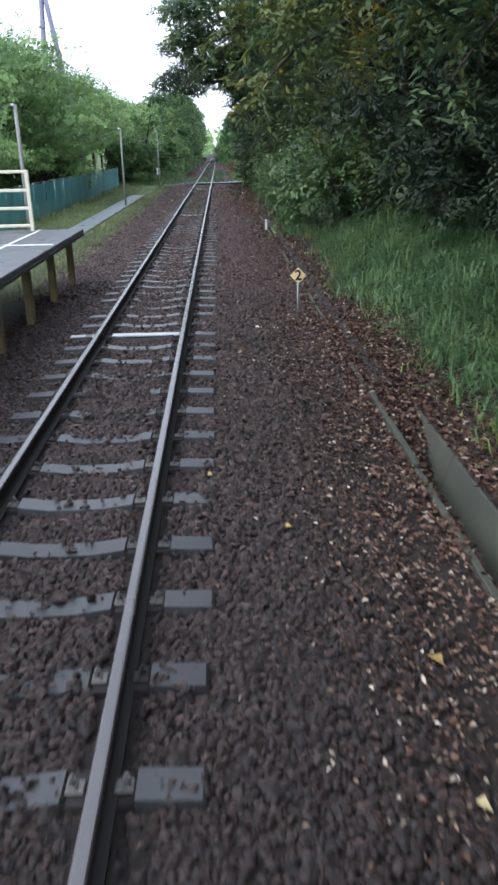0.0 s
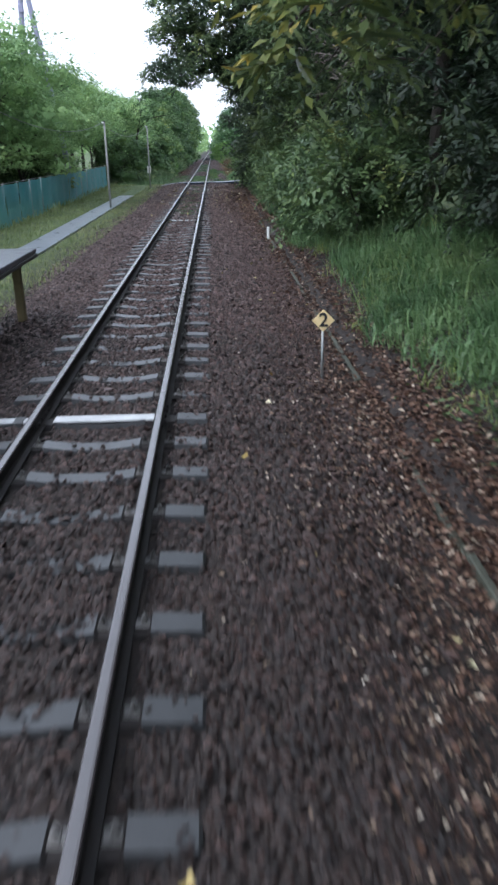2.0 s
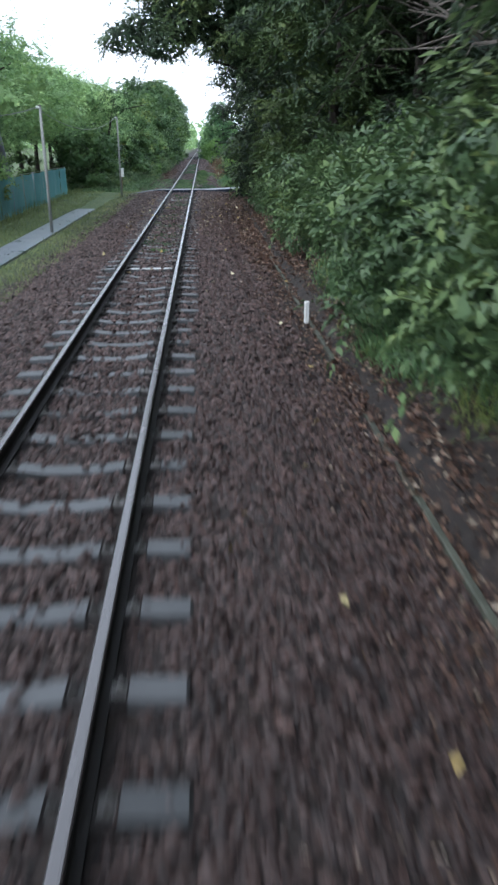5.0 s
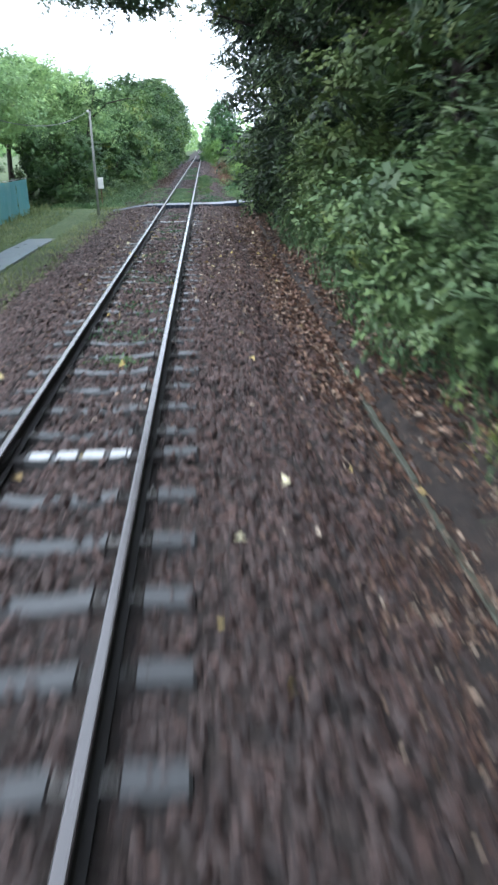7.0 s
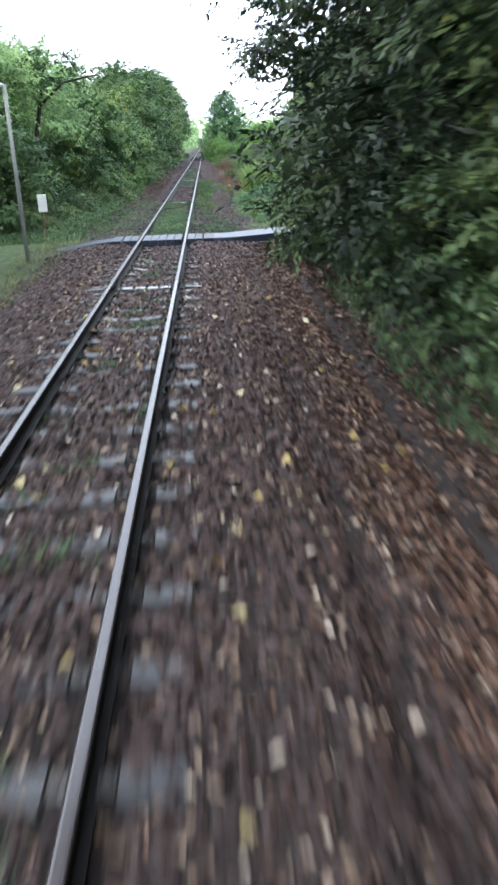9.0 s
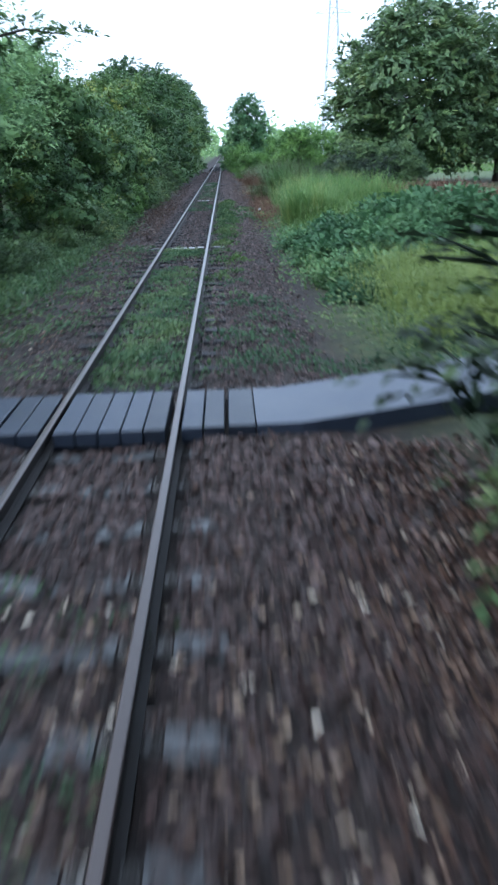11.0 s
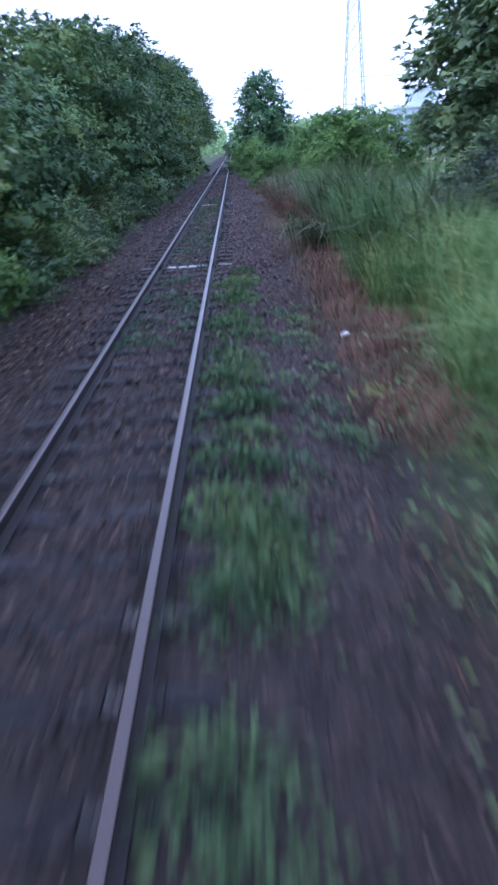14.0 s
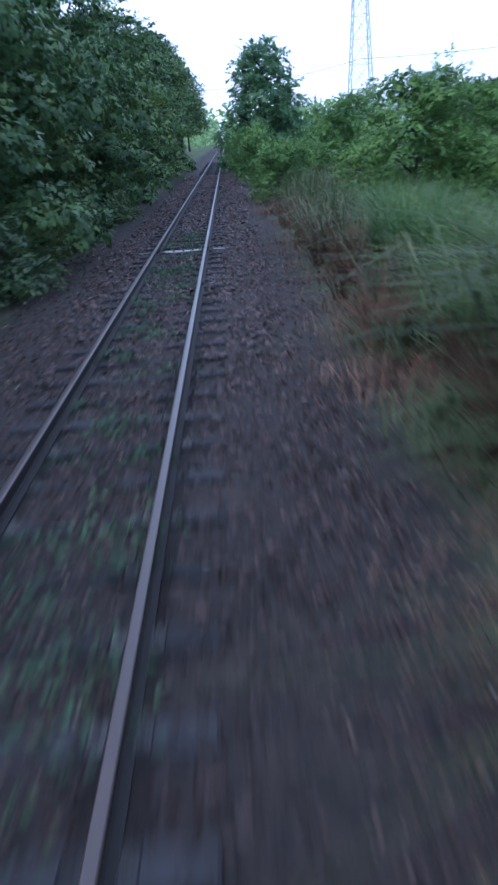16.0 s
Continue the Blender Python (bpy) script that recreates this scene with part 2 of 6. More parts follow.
M_CONCRETE = surface("weathered_concrete", (0.022, 0.025, 0.017), (0.072, 0.076, 0.056), 3.5, 45.0, 0.75, bump=0.5)
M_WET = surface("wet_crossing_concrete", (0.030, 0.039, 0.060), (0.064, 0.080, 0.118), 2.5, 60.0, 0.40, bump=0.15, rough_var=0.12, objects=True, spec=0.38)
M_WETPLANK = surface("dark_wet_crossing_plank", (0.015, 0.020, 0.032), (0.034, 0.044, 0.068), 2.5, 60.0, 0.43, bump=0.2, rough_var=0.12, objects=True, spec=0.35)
M_PATH = surface("wet_asphalt_path", (0.115, 0.130, 0.155), (0.20, 0.215, 0.245), 2.0, 60.0, 0.32, bump=0.06)
M_DECK = surface("dark_wet_platform_deck", (0.022, 0.024, 0.036), (0.058, 0.060, 0.080), 3.0, 80.0, 0.32, bump=0.25)
M_YELLOW = surface("faded_yellow_paint", (0.085, 0.070, 0.032), (0.230, 0.180, 0.075), 6.0, 60.0, 0.6, bump=0.2)
M_CREAM = surface("cream_paint", (0.62, 0.58, 0.42), (0.82, 0.80, 0.66), 6.0, 60.0, 0.45, bump=0.1)
M_WHITE = surface("white_paint", (0.62, 0.62, 0.60), (0.84, 0.84, 0.82), 6.0, 60.0, 0.5, bump=0.1)
M_DARKSTEEL = surface("dark_painted_steel", (0.03, 0.03, 0.032), (0.075, 0.072, 0.07), 6.0, 50.0, 0.55, 0.4, 0.2)
M_GALV = surface("galvanised_steel", (0.22, 0.23, 0.23), (0.42, 0.43, 0.43), 5.0, 60.0, 0.45, 0.6, 0.1)
M_POLE = surface("grey_concrete_pole", (0.20, 0.20, 0.19), (0.36, 0.36, 0.34), 4.0, 50.0, 0.7, bump=0.2)
M_MAST = surface("violet_grey_mast_paint", (0.21, 0.205, 0.29), (0.34, 0.33, 0.45), 1.0, 10.0, 0.5, 0.2, 0.05)
M_PYLON = surface("pale_pylon_steel", (0.40, 0.43, 0.46), (0.52, 0.55, 0.58), 1.0, 10.0, 0.5, 0.3, 0.05)
M_SIGN = surface("yellow_sign_face", (0.74, 0.55, 0.25), (0.84, 0.67, 0.38), 8.0, 60.0, 0.45, bump=0.05)
M_BLACK = surface("black_lettering", (0.012, 0.012, 0.012), (0.03, 0.03, 0.03), 20.0, 80.0, 0.5, bump=0.0)
M_NET = surface("teal_netting", (0.085, 0.300, 0.330), (0.170, 0.480, 0.500), 1.2, 40.0, 0.6, bump=0.2)


def see_through(m, share):
    """Loosely woven stuff: part of the light goes straight through."""
    n, l = m.node_tree.nodes, m.node_tree.links
    mx = n.new("ShaderNodeMixShader")
    mx.inputs["Fac"].default_value = share
    l.new(n["Principled BSDF"].outputs["BSDF"], mx.inputs[1])
    l.new(n.new("ShaderNodeBsdfTransparent").outputs["BSDF"], mx.inputs[2])
    l.new(mx.outputs[0], n["Material Output"].inputs["Surface"])


see_through(M_NET, 0.3)
M_CABLE = surface("grey_cable", (0.10, 0.11, 0.10), (0.2, 0.21, 0.19), 3.0, 30.0, 0.6, bump=0.0)
M_BARK = surface("rough_bark", (0.012, 0.009, 0.007), (0.047, 0.036, 0.028), 4.0, 28.0, 0.9, bump=0.9, depth=0.03)
M_DEADTWIG = surface("dead_branch", (0.10, 0.085, 0.075), (0.22, 0.19, 0.17), 6.0, 40.0, 0.85, bump=0.4)
M_BUILDING = surface("pale_blue_grey_cladding", (0.48, 0.55, 0.62), (0.58, 0.65, 0.72), 0.1, 2.0, 0.6, bump=0.0)
M_ROOF = surface("pale_metal_roof", (0.55, 0.6, 0.66), (0.7, 0.75, 0.8), 0.1, 2.0, 0.5, bump=0.0)
M_PANE = surface("dark_window_glass", (0.06, 0.09, 0.12), (0.14, 0.18, 0.22), 0.2, 2.0, 0.15, bump=0.0)
M_PLASTIC = surface("white_plastic", (0.70, 0.71, 0.73), (0.86, 0.87, 0.88), 9.0, 40.0, 0.35, bump=0.3)
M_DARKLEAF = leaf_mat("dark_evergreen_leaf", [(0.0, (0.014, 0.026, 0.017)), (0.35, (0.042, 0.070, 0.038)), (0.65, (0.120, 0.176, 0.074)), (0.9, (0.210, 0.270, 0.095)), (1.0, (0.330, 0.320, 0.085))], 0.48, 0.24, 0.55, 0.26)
# dark_evergreen_leaf again, with the wood's shade worked into the colour
M_SHADEDLEAF = leaf_mat("shaded_evergreen_leaf", [(0.0, (0.009, 0.016, 0.011)), (0.4, (0.024, 0.041, 0.024)), (0.7, (0.062, 0.094, 0.044)), (1.0, (0.150, 0.165, 0.055))], 0.48, 0.2, 0.55, 0.26)
M_OLIVELEAF = leaf_mat("olive_leaf", [(0.0, (0.020, 0.039, 0.016)), (0.45, (0.054, 0.086, 0.030)), (0.8, (0.099, 0.133, 0.040)), (1.0, (0.170, 0.166, 0.037))], 0.48, 0.28, 0.6, 0.2)
M_SHRUBLEAF = leaf_mat("shrub_leaf", [(0.0, (0.029, 0.056, 0.029)), (0.45, (0.090, 0.148, 0.064)), (0.8, (0.174, 0.250, 0.092)), (1.0, (0.314, 0.316, 0.092))], 0.46, 0.25, 0.7, 0.3)
M_LIGHTLEAF = leaf_mat("light_green_leaf", [(0.0, (0.100, 0.168, 0.084)), (0.4, (0.205, 0.325, 0.140)), (0.8, (0.340, 0.490, 0.195)), (1.0, (0.460, 0.560, 0.220))], 0.55, 0.32, 0.4, 0.12)
M_HEDGELEAF = leaf_mat("vine_leaf", [(0.0, (0.022, 0.047, 0.022)), (0.45, (0.070, 0.130, 0.048)), (0.8, (0.145, 0.225, 0.068)), (1.0, (0.300, 0.320, 0.075))], 0.48, 0.22, 0.7, 0.15)
M_FIELDLEAF = leaf_mat("yellow_green_leaf", [(0.0, (0.037, 0.079, 0.027)), (0.45, (0.098, 0.184, 0.050)), (0.8, (0.180, 0.304, 0.077)), (1.0, (0.279, 0.389, 0.099))], 0.5, 0.25, 0.6, 0.12)
M_BRAMBLE = leaf_mat("bramble_leaf", [(0.0, (0.035, 0.085, 0.043)), (0.45, (0.090, 0.178, 0.081)), (0.8, (0.160, 0.276, 0.117)), (1.0, (0.257, 0.348, 0.140))], 0.5, 0.3, 0.9, 0.2)
M_STRAWGRASS = leaf_mat("straw_green_grass", [(0.0, (0.125, 0.162, 0.049)), (0.5, (0.229, 0.300, 0.088)), (1.0, (0.395, 0.424, 0.166))], 0.55, 0.35, 0.7)
M_AUTUMN = leaf_mat("turning_leaf", [(0.0, (0.060, 0.100, 0.030)), (0.5, (0.140, 0.175, 0.045)), (1.0, (0.300, 0.265, 0.058))], 0.5, 0.3)
M_TURNING = leaf_mat("olive_turning_leaf", [(0.0, (0.034, 0.060, 0.026)), (0.5, (0.090, 0.128, 0.046)), (0.78, (0.160, 0.185, 0.052)), (1.0, (0.400, 0.300, 0.055))], 0.45, 0.3, 1.2, 0.25)
M_TALLGRASS = leaf_mat("deep_green_tall_grass", [(0.0, (0.038, 0.084, 0.030)), (0.5, (0.101, 0.188, 0.057)), (0.85, (0.186, 0.285, 0.086)), (1.0, (0.389, 0.347, 0.128))], 0.5, 0.3, 0.8, 0.2)
M_GRASS = leaf_mat("bank_grass", [(0.0, (0.035, 0.072, 0.037)), (0.5, (0.106, 0.191, 0.083)), (0.85, (0.189, 0.284, 0.122)), (1.0, (0.363, 0.336, 0.181))], 0.42, 0.3, 0.8, 0.3)
M_VERGE = leaf_mat("verge_grass", [(0.0, (0.085, 0.120, 0.052)), (0.5, (0.170, 0.210, 0.090)), (0.85, (0.255, 0.285, 0.130)), (1.0, (0.400, 0.370, 0.200))], 0.55, 0.3, 0.9)
M_REED = leaf_mat("reed_blade", [(0.0, (0.034, 0.052, 0.022)), (0.5, (0.078, 0.108, 0.044)), (0.85, (0.140, 0.165, 0.075)), (1.0, (0.290, 0.260, 0.140))], 0.55, 0.3, 0.8)
M_DRY = leaf_mat("dry_brown_stalk", [(0.0, (0.055, 0.033, 0.025)), (0.5, (0.132, 0.075, 0.052)), (1.0, (0.344, 0.228, 0.145))], 0.8, 0.1, 0.8)
M_BRIGHTGRASS = leaf_mat("bright_tall_grass", [(0.0, (0.073, 0.130, 0.038)), (0.5, (0.137, 0.228, 0.065)), (0.85, (0.215, 0.301, 0.092)), (1.0, (0.292, 0.312, 0.115))], 0.5, 0.35, 0.6)
M_STRIPWEED = leaf_mat("olive_track_weed", [(0.0, (0.036, 0.072, 0.038)), (0.5, (0.088, 0.146, 0.062)), (1.0, (0.190, 0.238, 0.092))], 0.55, 0.3, 1.2)
M_WEED = leaf_mat("track_weed", [(0.0, (0.032, 0.070, 0.044)), (0.5, (0.086, 0.152, 0.080)), (1.0, (0.190, 0.252, 0.108))], 0.5, 0.3, 1.2)

# ---------------------------------------------------------------- mesh helpers


def mesh_from(name, verts, faces, mats):
    me = bpy.data.meshes.new(name)
    verts = np.asarray(verts, dtype=np.float32).reshape(-1, 3)
    faces = np.asarray(faces, dtype=np.int32)
    k = faces.shape[1]
    me.vertices.add(len(verts))
    me.vertices.foreach_set("co", verts.ravel())
    me.loops.add(faces.size)
    me.loops.foreach_set("vertex_index", faces.ravel())
    me.polygons.add(len(faces))
    me.polygons.foreach_set("loop_start", np.arange(0, faces.size, k, dtype=np.int32))
    me.polygons.foreach_set("loop_total", np.full(len(faces), k, dtype=np.int32))
    for m in mats if isinstance(mats, (list, tuple)) else [mats]:
        me.materials.append(m)
    me.update(calc_edges=True)
    return me


def bm_mesh(name, bm, mats, smooth=False):
    me = bpy.data.meshes.new(name)
    bmesh.ops.recalc_face_normals(bm, faces=bm.faces[:])
    if smooth:
        for f in bm.faces:
            f.smooth = True
    bm.to_mesh(me)
    bm.free()
    for m in mats if isinstance(mats, (list, tuple)) else [mats]:
        me.materials.append(m)
    return me


def part(name, bm, mats, parent, label="", smooth=False):
    me = bm_mesh(name, bm, mats, smooth) if isinstance(bm, bmesh.types.BMesh) else bm
    ob = new(name, me)
    ob.parent = parent
    if label:
        ob["label"] = label
    return ob


def thing(name, place, label, category, group="", kind=""):
    ob = new(name)
    ob.empty_display_size = 0.2
    ob.matrix_basis = place
    return tagged(ob, label, category, group, kind)


def box(bm, size, at=(0, 0, 0), bevel=0.0, turn=None):
    m = Matrix.Translation(at) @ (turn or Matrix.Identity(4)) @ Matrix.Diagonal((*size, 1))
    r = bmesh.ops.create_cube(bm, size=1.0, matrix=m)
    if bevel:
        es = list({e for v in r["verts"] for e in v.link_edges})
        bmesh.ops.bevel(bm, geom=es, offset=bevel, segments=1, affect='EDGES')
    return bm


def boxed(size, at=(0, 0, 0), bevel=0.0, turn=None):
    return box(bmesh.new(), size, at, bevel, turn)


def tube(bm, pts, radii, sides=8):
    """A tapered round bar along a line of points, capped."""
    rings = []
    pts = [Vector(p) for p in pts]
    for i, p in enumerate(pts):
        d = (pts[min(i + 1, len(pts) - 1)] - pts[max(i - 1, 0)]).normalized()
        s = d.orthogonal().normalized()
        u = d.cross(s)
        r = radii[i] if isinstance(radii, (list, tuple)) else radii
        if i:
            ref = prev
            s = (ref - d * ref.dot(d)).normalized()
            u = d.cross(s)
        prev = s
        rings.append([bm.verts.new(p + (s * math.cos(a) + u * math.sin(a)) * r) for a in (2 * math.pi * k / sides for k in range(sides))])
    for a, b in zip(rings, rings[1:]):
        for k in range(sides):
            bm.faces.new((a[k], a[(k + 1) % sides], b[(k + 1) % sides], b[k]))
    bm.faces.new(rings[0][::-1])
    bm.faces.new(rings[-1])
    return bm


def unit(v):
    return v / np.maximum(np.linalg.norm(v, axis=1, keepdims=True), 1e-6)


def leaves(name, pos, way, length, width, mat, rng, fold=0.25, out=None, simple=False, face=0.3):
    """Many small leaves in one mesh: folded ones of two faces, or simple ones of one face.
    out: which way each leaf's spot on the plant faces; the leaves then shade as a rounded mass."""
    n = len(pos)
    way = unit(way)
    side = unit(np.cross(way, rng.normal(size=(n, 3)) * 0.5 + np.array([0, 0, 1.0])))
    up = np.cross(side, way)
    if out is not None:
        flip = np.where((up * out).sum(1, keepdims=True) < 0, -1.0, 1.0)
        side, up = side * flip, up * flip
    ln = (length * rng.uniform(0.65, 1.25, n))[:, None]
    wd = (width * rng.uniform(0.7, 1.25, n))[:, None]
    mid = pos + way * ln * 0.45
    a = mid - side * wd * 0.5 + up * wd * fold
    b = mid + side * wd * 0.5 + up * wd * fold
    tip = pos + way * ln - up * ln * 0.12
    if simple:
        v = np.stack([a - way * ln * 0.3, b - way * ln * 0.3, tip], 1)
        f = np.arange(n * 3).reshape(-1, 3)
    else:
        v = np.stack([pos, b, tip, a], 1)
        base = np.arange(n)[:, None] * 4
        f = np.concatenate([base + np.array([0, 1, 2]), base + np.array([0, 2, 3])], 1).reshape(-1, 3)
    me = mesh_from(name, v, f, mat)
    if out is not None:
        nor = unit(out + up * face + rng.normal(size=(n, 3)) * 0.10)
        me.polygons.foreach_set("use_smooth", np.ones(len(f), dtype=bool))
        me.normals_split_custom_set_from_vertices(np.repeat(nor, v.shape[1], 0).tolist())
    return me


def blades(name, pos, height, width, lean, mat, rng):
    """Grass blades: tapered strips of two bent lengths."""
    n = len(pos)
    ang = rng.uniform(0, 2 * math.pi, n)
    side = np.stack([np.cos(ang), np.sin(ang), np.zeros(n)], 1)
    out = np.stack([-np.sin(ang), np.cos(ang), np.zeros(n)], 1)
    h = (height * rng.uniform(0.5, 1.2, n))[:, None]
    w = (width * rng.uniform(0.7, 1.3, n))[:, None]
    le = (lean * rng.uniform(0.2, 1.3, n))[:, None]
    z = np.array([[0, 0, 1.0]])
    a = pos
    m = pos + z * h * 0.6 + out * h * le * 0.3
    t = pos + z * h * (1 - 0.35 * le) + out * h * le
    v = np.stack([a - side * w * 0.5, a + side * w * 0.5, m + side * w * 0.4, m - side * w * 0.4, t], 1)
    base = np.arange(n)[:, None] * 5
    f = np.concatenate([base + np.array([0, 1, 2]), base + np.array([0, 2, 3]), base + np.array([3, 2, 4])], 1).reshape(-1, 3)
    return mesh_from(name, v, f, mat)


def lumps(d, seed, k=3.1):
    """A smooth uneven factor over directions."""
    s = seed * 1.7
    return (np.sin(d[:, 0] * k + s) * np.sin(d[:, 1] * k * 1.3 + 2 * s) + np.sin(d[:, 2] * k * 1.7 + 3 * s) * np.cos(d[:, 0] * k * 1.9 - s)) * 0.5


def crown_mesh(name, blobs, twigs, per, length, width, mat, seed, spray=0.35, droop=0.35, down=-0.5, inner=0.25, simple=False):
    """Sprays of leaves over several uneven rounded masses (centre and radii each)."""
    rng = np.random.default_rng(seed)
    b = np.array(blobs, float)
    area = b[:, 3] * b[:, 5] + b[:, 4] * b[:, 5]
    many = twigs * 5
    pick = rng.choice(len(b), many, p=area / area.sum())
    d = unit(rng.normal(size=(many, 3)))
    r = 1 + 0.16 * lumps(d + b[pick, :3] * 0.3, seed) - 0.22 * rng.random(many) ** 2
    c = b[pick, :3] + d * b[pick, 3:6] * r[:, None]
    within = (((c[:, None] - b[None, :, :3]) / b[None, :, 3:6]) ** 2).sum(2)
    within[np.arange(many), pick] = 9
    fine = (within.min(1) > 0.72) | (rng.random(many) < inner * 0.3)
    fine &= d[:, 2] > down
    use = np.flatnonzero(fine)[:twigs]
    twigs = len(use)
    d, c, pick = d[use], c[use], pick[use]
    idx = np.repeat(np.arange(twigs), per)
    twig = unit(d + rng.normal(size=d.shape) * 0.45 + np.array([0, 0, 0.1]))
    run = rng.uniform(-0.6, 1.0, (twigs * per, 1)) * spray
    off = rng.normal(size=(twigs * per, 3)) * spray * np.array([0.34, 0.34, 0.20]) + twig[idx] * run
    pos = c[idx] + off
    way = twig[idx] * 0.6 + off / spray * 0.5 + rng.normal(size=off.shape) * 0.28 + np.array([0, 0, -droop])
    out = unit(d / b[pick, 3:6] * b[pick, 5:6] + np.array([0, 0, 0.30]) + rng.normal(size=d.shape) * 0.2)
    return leaves(name, pos, way, length, width, mat, rng, 0.2, out[idx], simple)


def spray_crown(name, blobs, twigs, per, length, width, mat, seed, reach=0.6, droop=0.5, down=-0.6, simple=False):
    """Leafy shoots standing out of several uneven masses: each a drooping twig with leaves in two ranks."""
    rng = np.random.default_rng(seed)
    b = np.array(blobs, float)
    area = b[:, 3] * b[:, 5] + b[:, 4] * b[:, 5]
    many = twigs * 5
    pick = rng.choice(len(b), many, p=area / area.sum())
    d = unit(rng.normal(size=(many, 3)))
    r = 0.92 + 0.2 * lumps(d + b[pick, :3] * 0.3, seed) - 0.3 * rng.random(many) ** 2
    c = b[pick, :3] + d * b[pick, 3:6] * r[:, None]
    within = (((c[:, None] - b[None, :, :3]) / b[None, :, 3:6]) ** 2).sum(2)
    within[np.arange(many), pick] = 9
    use = np.flatnonzero((within.min(1) > 0.7) & (d[:, 2] > down))[:twigs]
    twigs = len(use)
    d, c, pick = d[use], c[use], pick[use]
    twig = unit(d * np.array([1, 1, 0.55]) + rng.normal(size=d.shape) * 0.38 + np.array([0, 0, 0.05]))
    side = unit(np.cross(twig, np.array([[0, 0, 1.0]]) + rng.normal(size=d.shape) * 0.3))
    size = reach * rng.uniform(0.5, 1.35, twigs)
    idx = np.repeat(np.arange(twigs), per)
    n = twigs * per
    s = (np.tile((np.arange(per) + 0.5) / per, twigs) + rng.normal(0, 0.05, n))[:, None]
    rank = np.tile(np.where(np.arange(per) % 2, 1.0, -1.0), twigs)[:, None]
    fall = np.array([[0, 0, -1.0]]) * droop
    run = size[idx][:, None]
    pos = c[idx] + twig[idx] * run * s + fall * run * s * s * 0.7 + rng.normal(size=(n, 3)) * run * 0.06
    way = twig[idx] * (0.5 + 0.5 * s) + side[idx] * rank * (1.0 - 0.55 * s) + fall * (0.25 + 0.7 * s) + rng.normal(size=(n, 3)) * 0.2
    out = unit(d / b[pick, 3:6] * b[pick, 5:6] + np.array([0, 0, 0.35]))
    pos = np.concatenate([pos, c - twig * size[:, None] * 0.2])
    way = np.concatenate([way, twig + fall * 0.35])
    length = np.concatenate([np.full(n, length), size * 1.05])
    width = np.concatenate([np.full(n, width), np.full(twigs, 0.016)])
    return leaves(name, pos, way, length, width, mat, rng, 0.2, np.concatenate([out[idx], out]), simple, 0.7)


def dome(r, n, centre, radii, lump, low=-0.5):
    """Rounded masses set evenly over the upper part of an ellipsoid, for a billowing crown."""
    out = []
    for k in range(n):
        u = 1 - (1 - low) * (k + 0.5) / n
        a = 2.39996 * k + r.uniform(-0.25, 0.25)
        q = math.sqrt(max(0.0, 1 - u * u)) * r.uniform(0.72, 1.14)
        s = lump * r.uniform(0.62, 1.38)
        out.append((centre[0] + radii[0] * q * math.cos(a), centre[1] + radii[1] * q * math.sin(a), centre[2] + radii[2] * u * r.uniform(0.9, 1.05), s, s * r.uniform(0.9, 1.15), s * r.uniform(0.62, 0.85)))
    return out


def core_mesh(name, blobs, mat, seed, per=270, share=0.64, fine=0.52):
    """The older leaves inside a crown: a loose inner shell under the outer sprays."""
    rng = np.random.default_rng(seed)
    b = np.array(blobs, float)
    idx = np.repeat(np.arange(len(b)), per)
    d = unit(rng.normal(size=(len(idx), 3)))
    c = b[idx, :3] + d * b[idx, 3:6] * rng.uniform(share - 0.14, share + 0.06, (len(idx), 1))
    within = (((c[:, None] - b[None, :, :3]) / b[None, :, 3:6]) ** 2).sum(2)
    within[np.arange(len(idx)), idx] = 9
    keep = within.min(1) > 0.30
    c, d, idx = c[keep], d[keep], idx[keep]
    n = len(c)
    nor = unit(d + rng.normal(size=(n, 3)) * 0.35)
    t1 = unit(np.cross(nor, rng.normal(size=(n, 3))))
    t2 = np.cross(nor, t1)
    size = (b[idx, 3:6].mean(1) * rng.uniform(0.13, 0.25, n) * fine)[:, None]
    v = np.stack([c - t1 * size + t2 * size * 0.55, c - t1 * size * 0.7 - t2 * size * 0.7, c + t1 * size * 1.1 - t2 * size * 0.1], 1)
    me = mesh_from(name, v, np.arange(n * 3).reshape(-1, 3), mat)
    me.polygons.foreach_set("use_smooth", np.ones(n, dtype=bool))
    me.normals_split_custom_set_from_vertices(np.repeat(unit(d + np.array([0, 0, 0.1])), 3, 0).tolist())
    return me


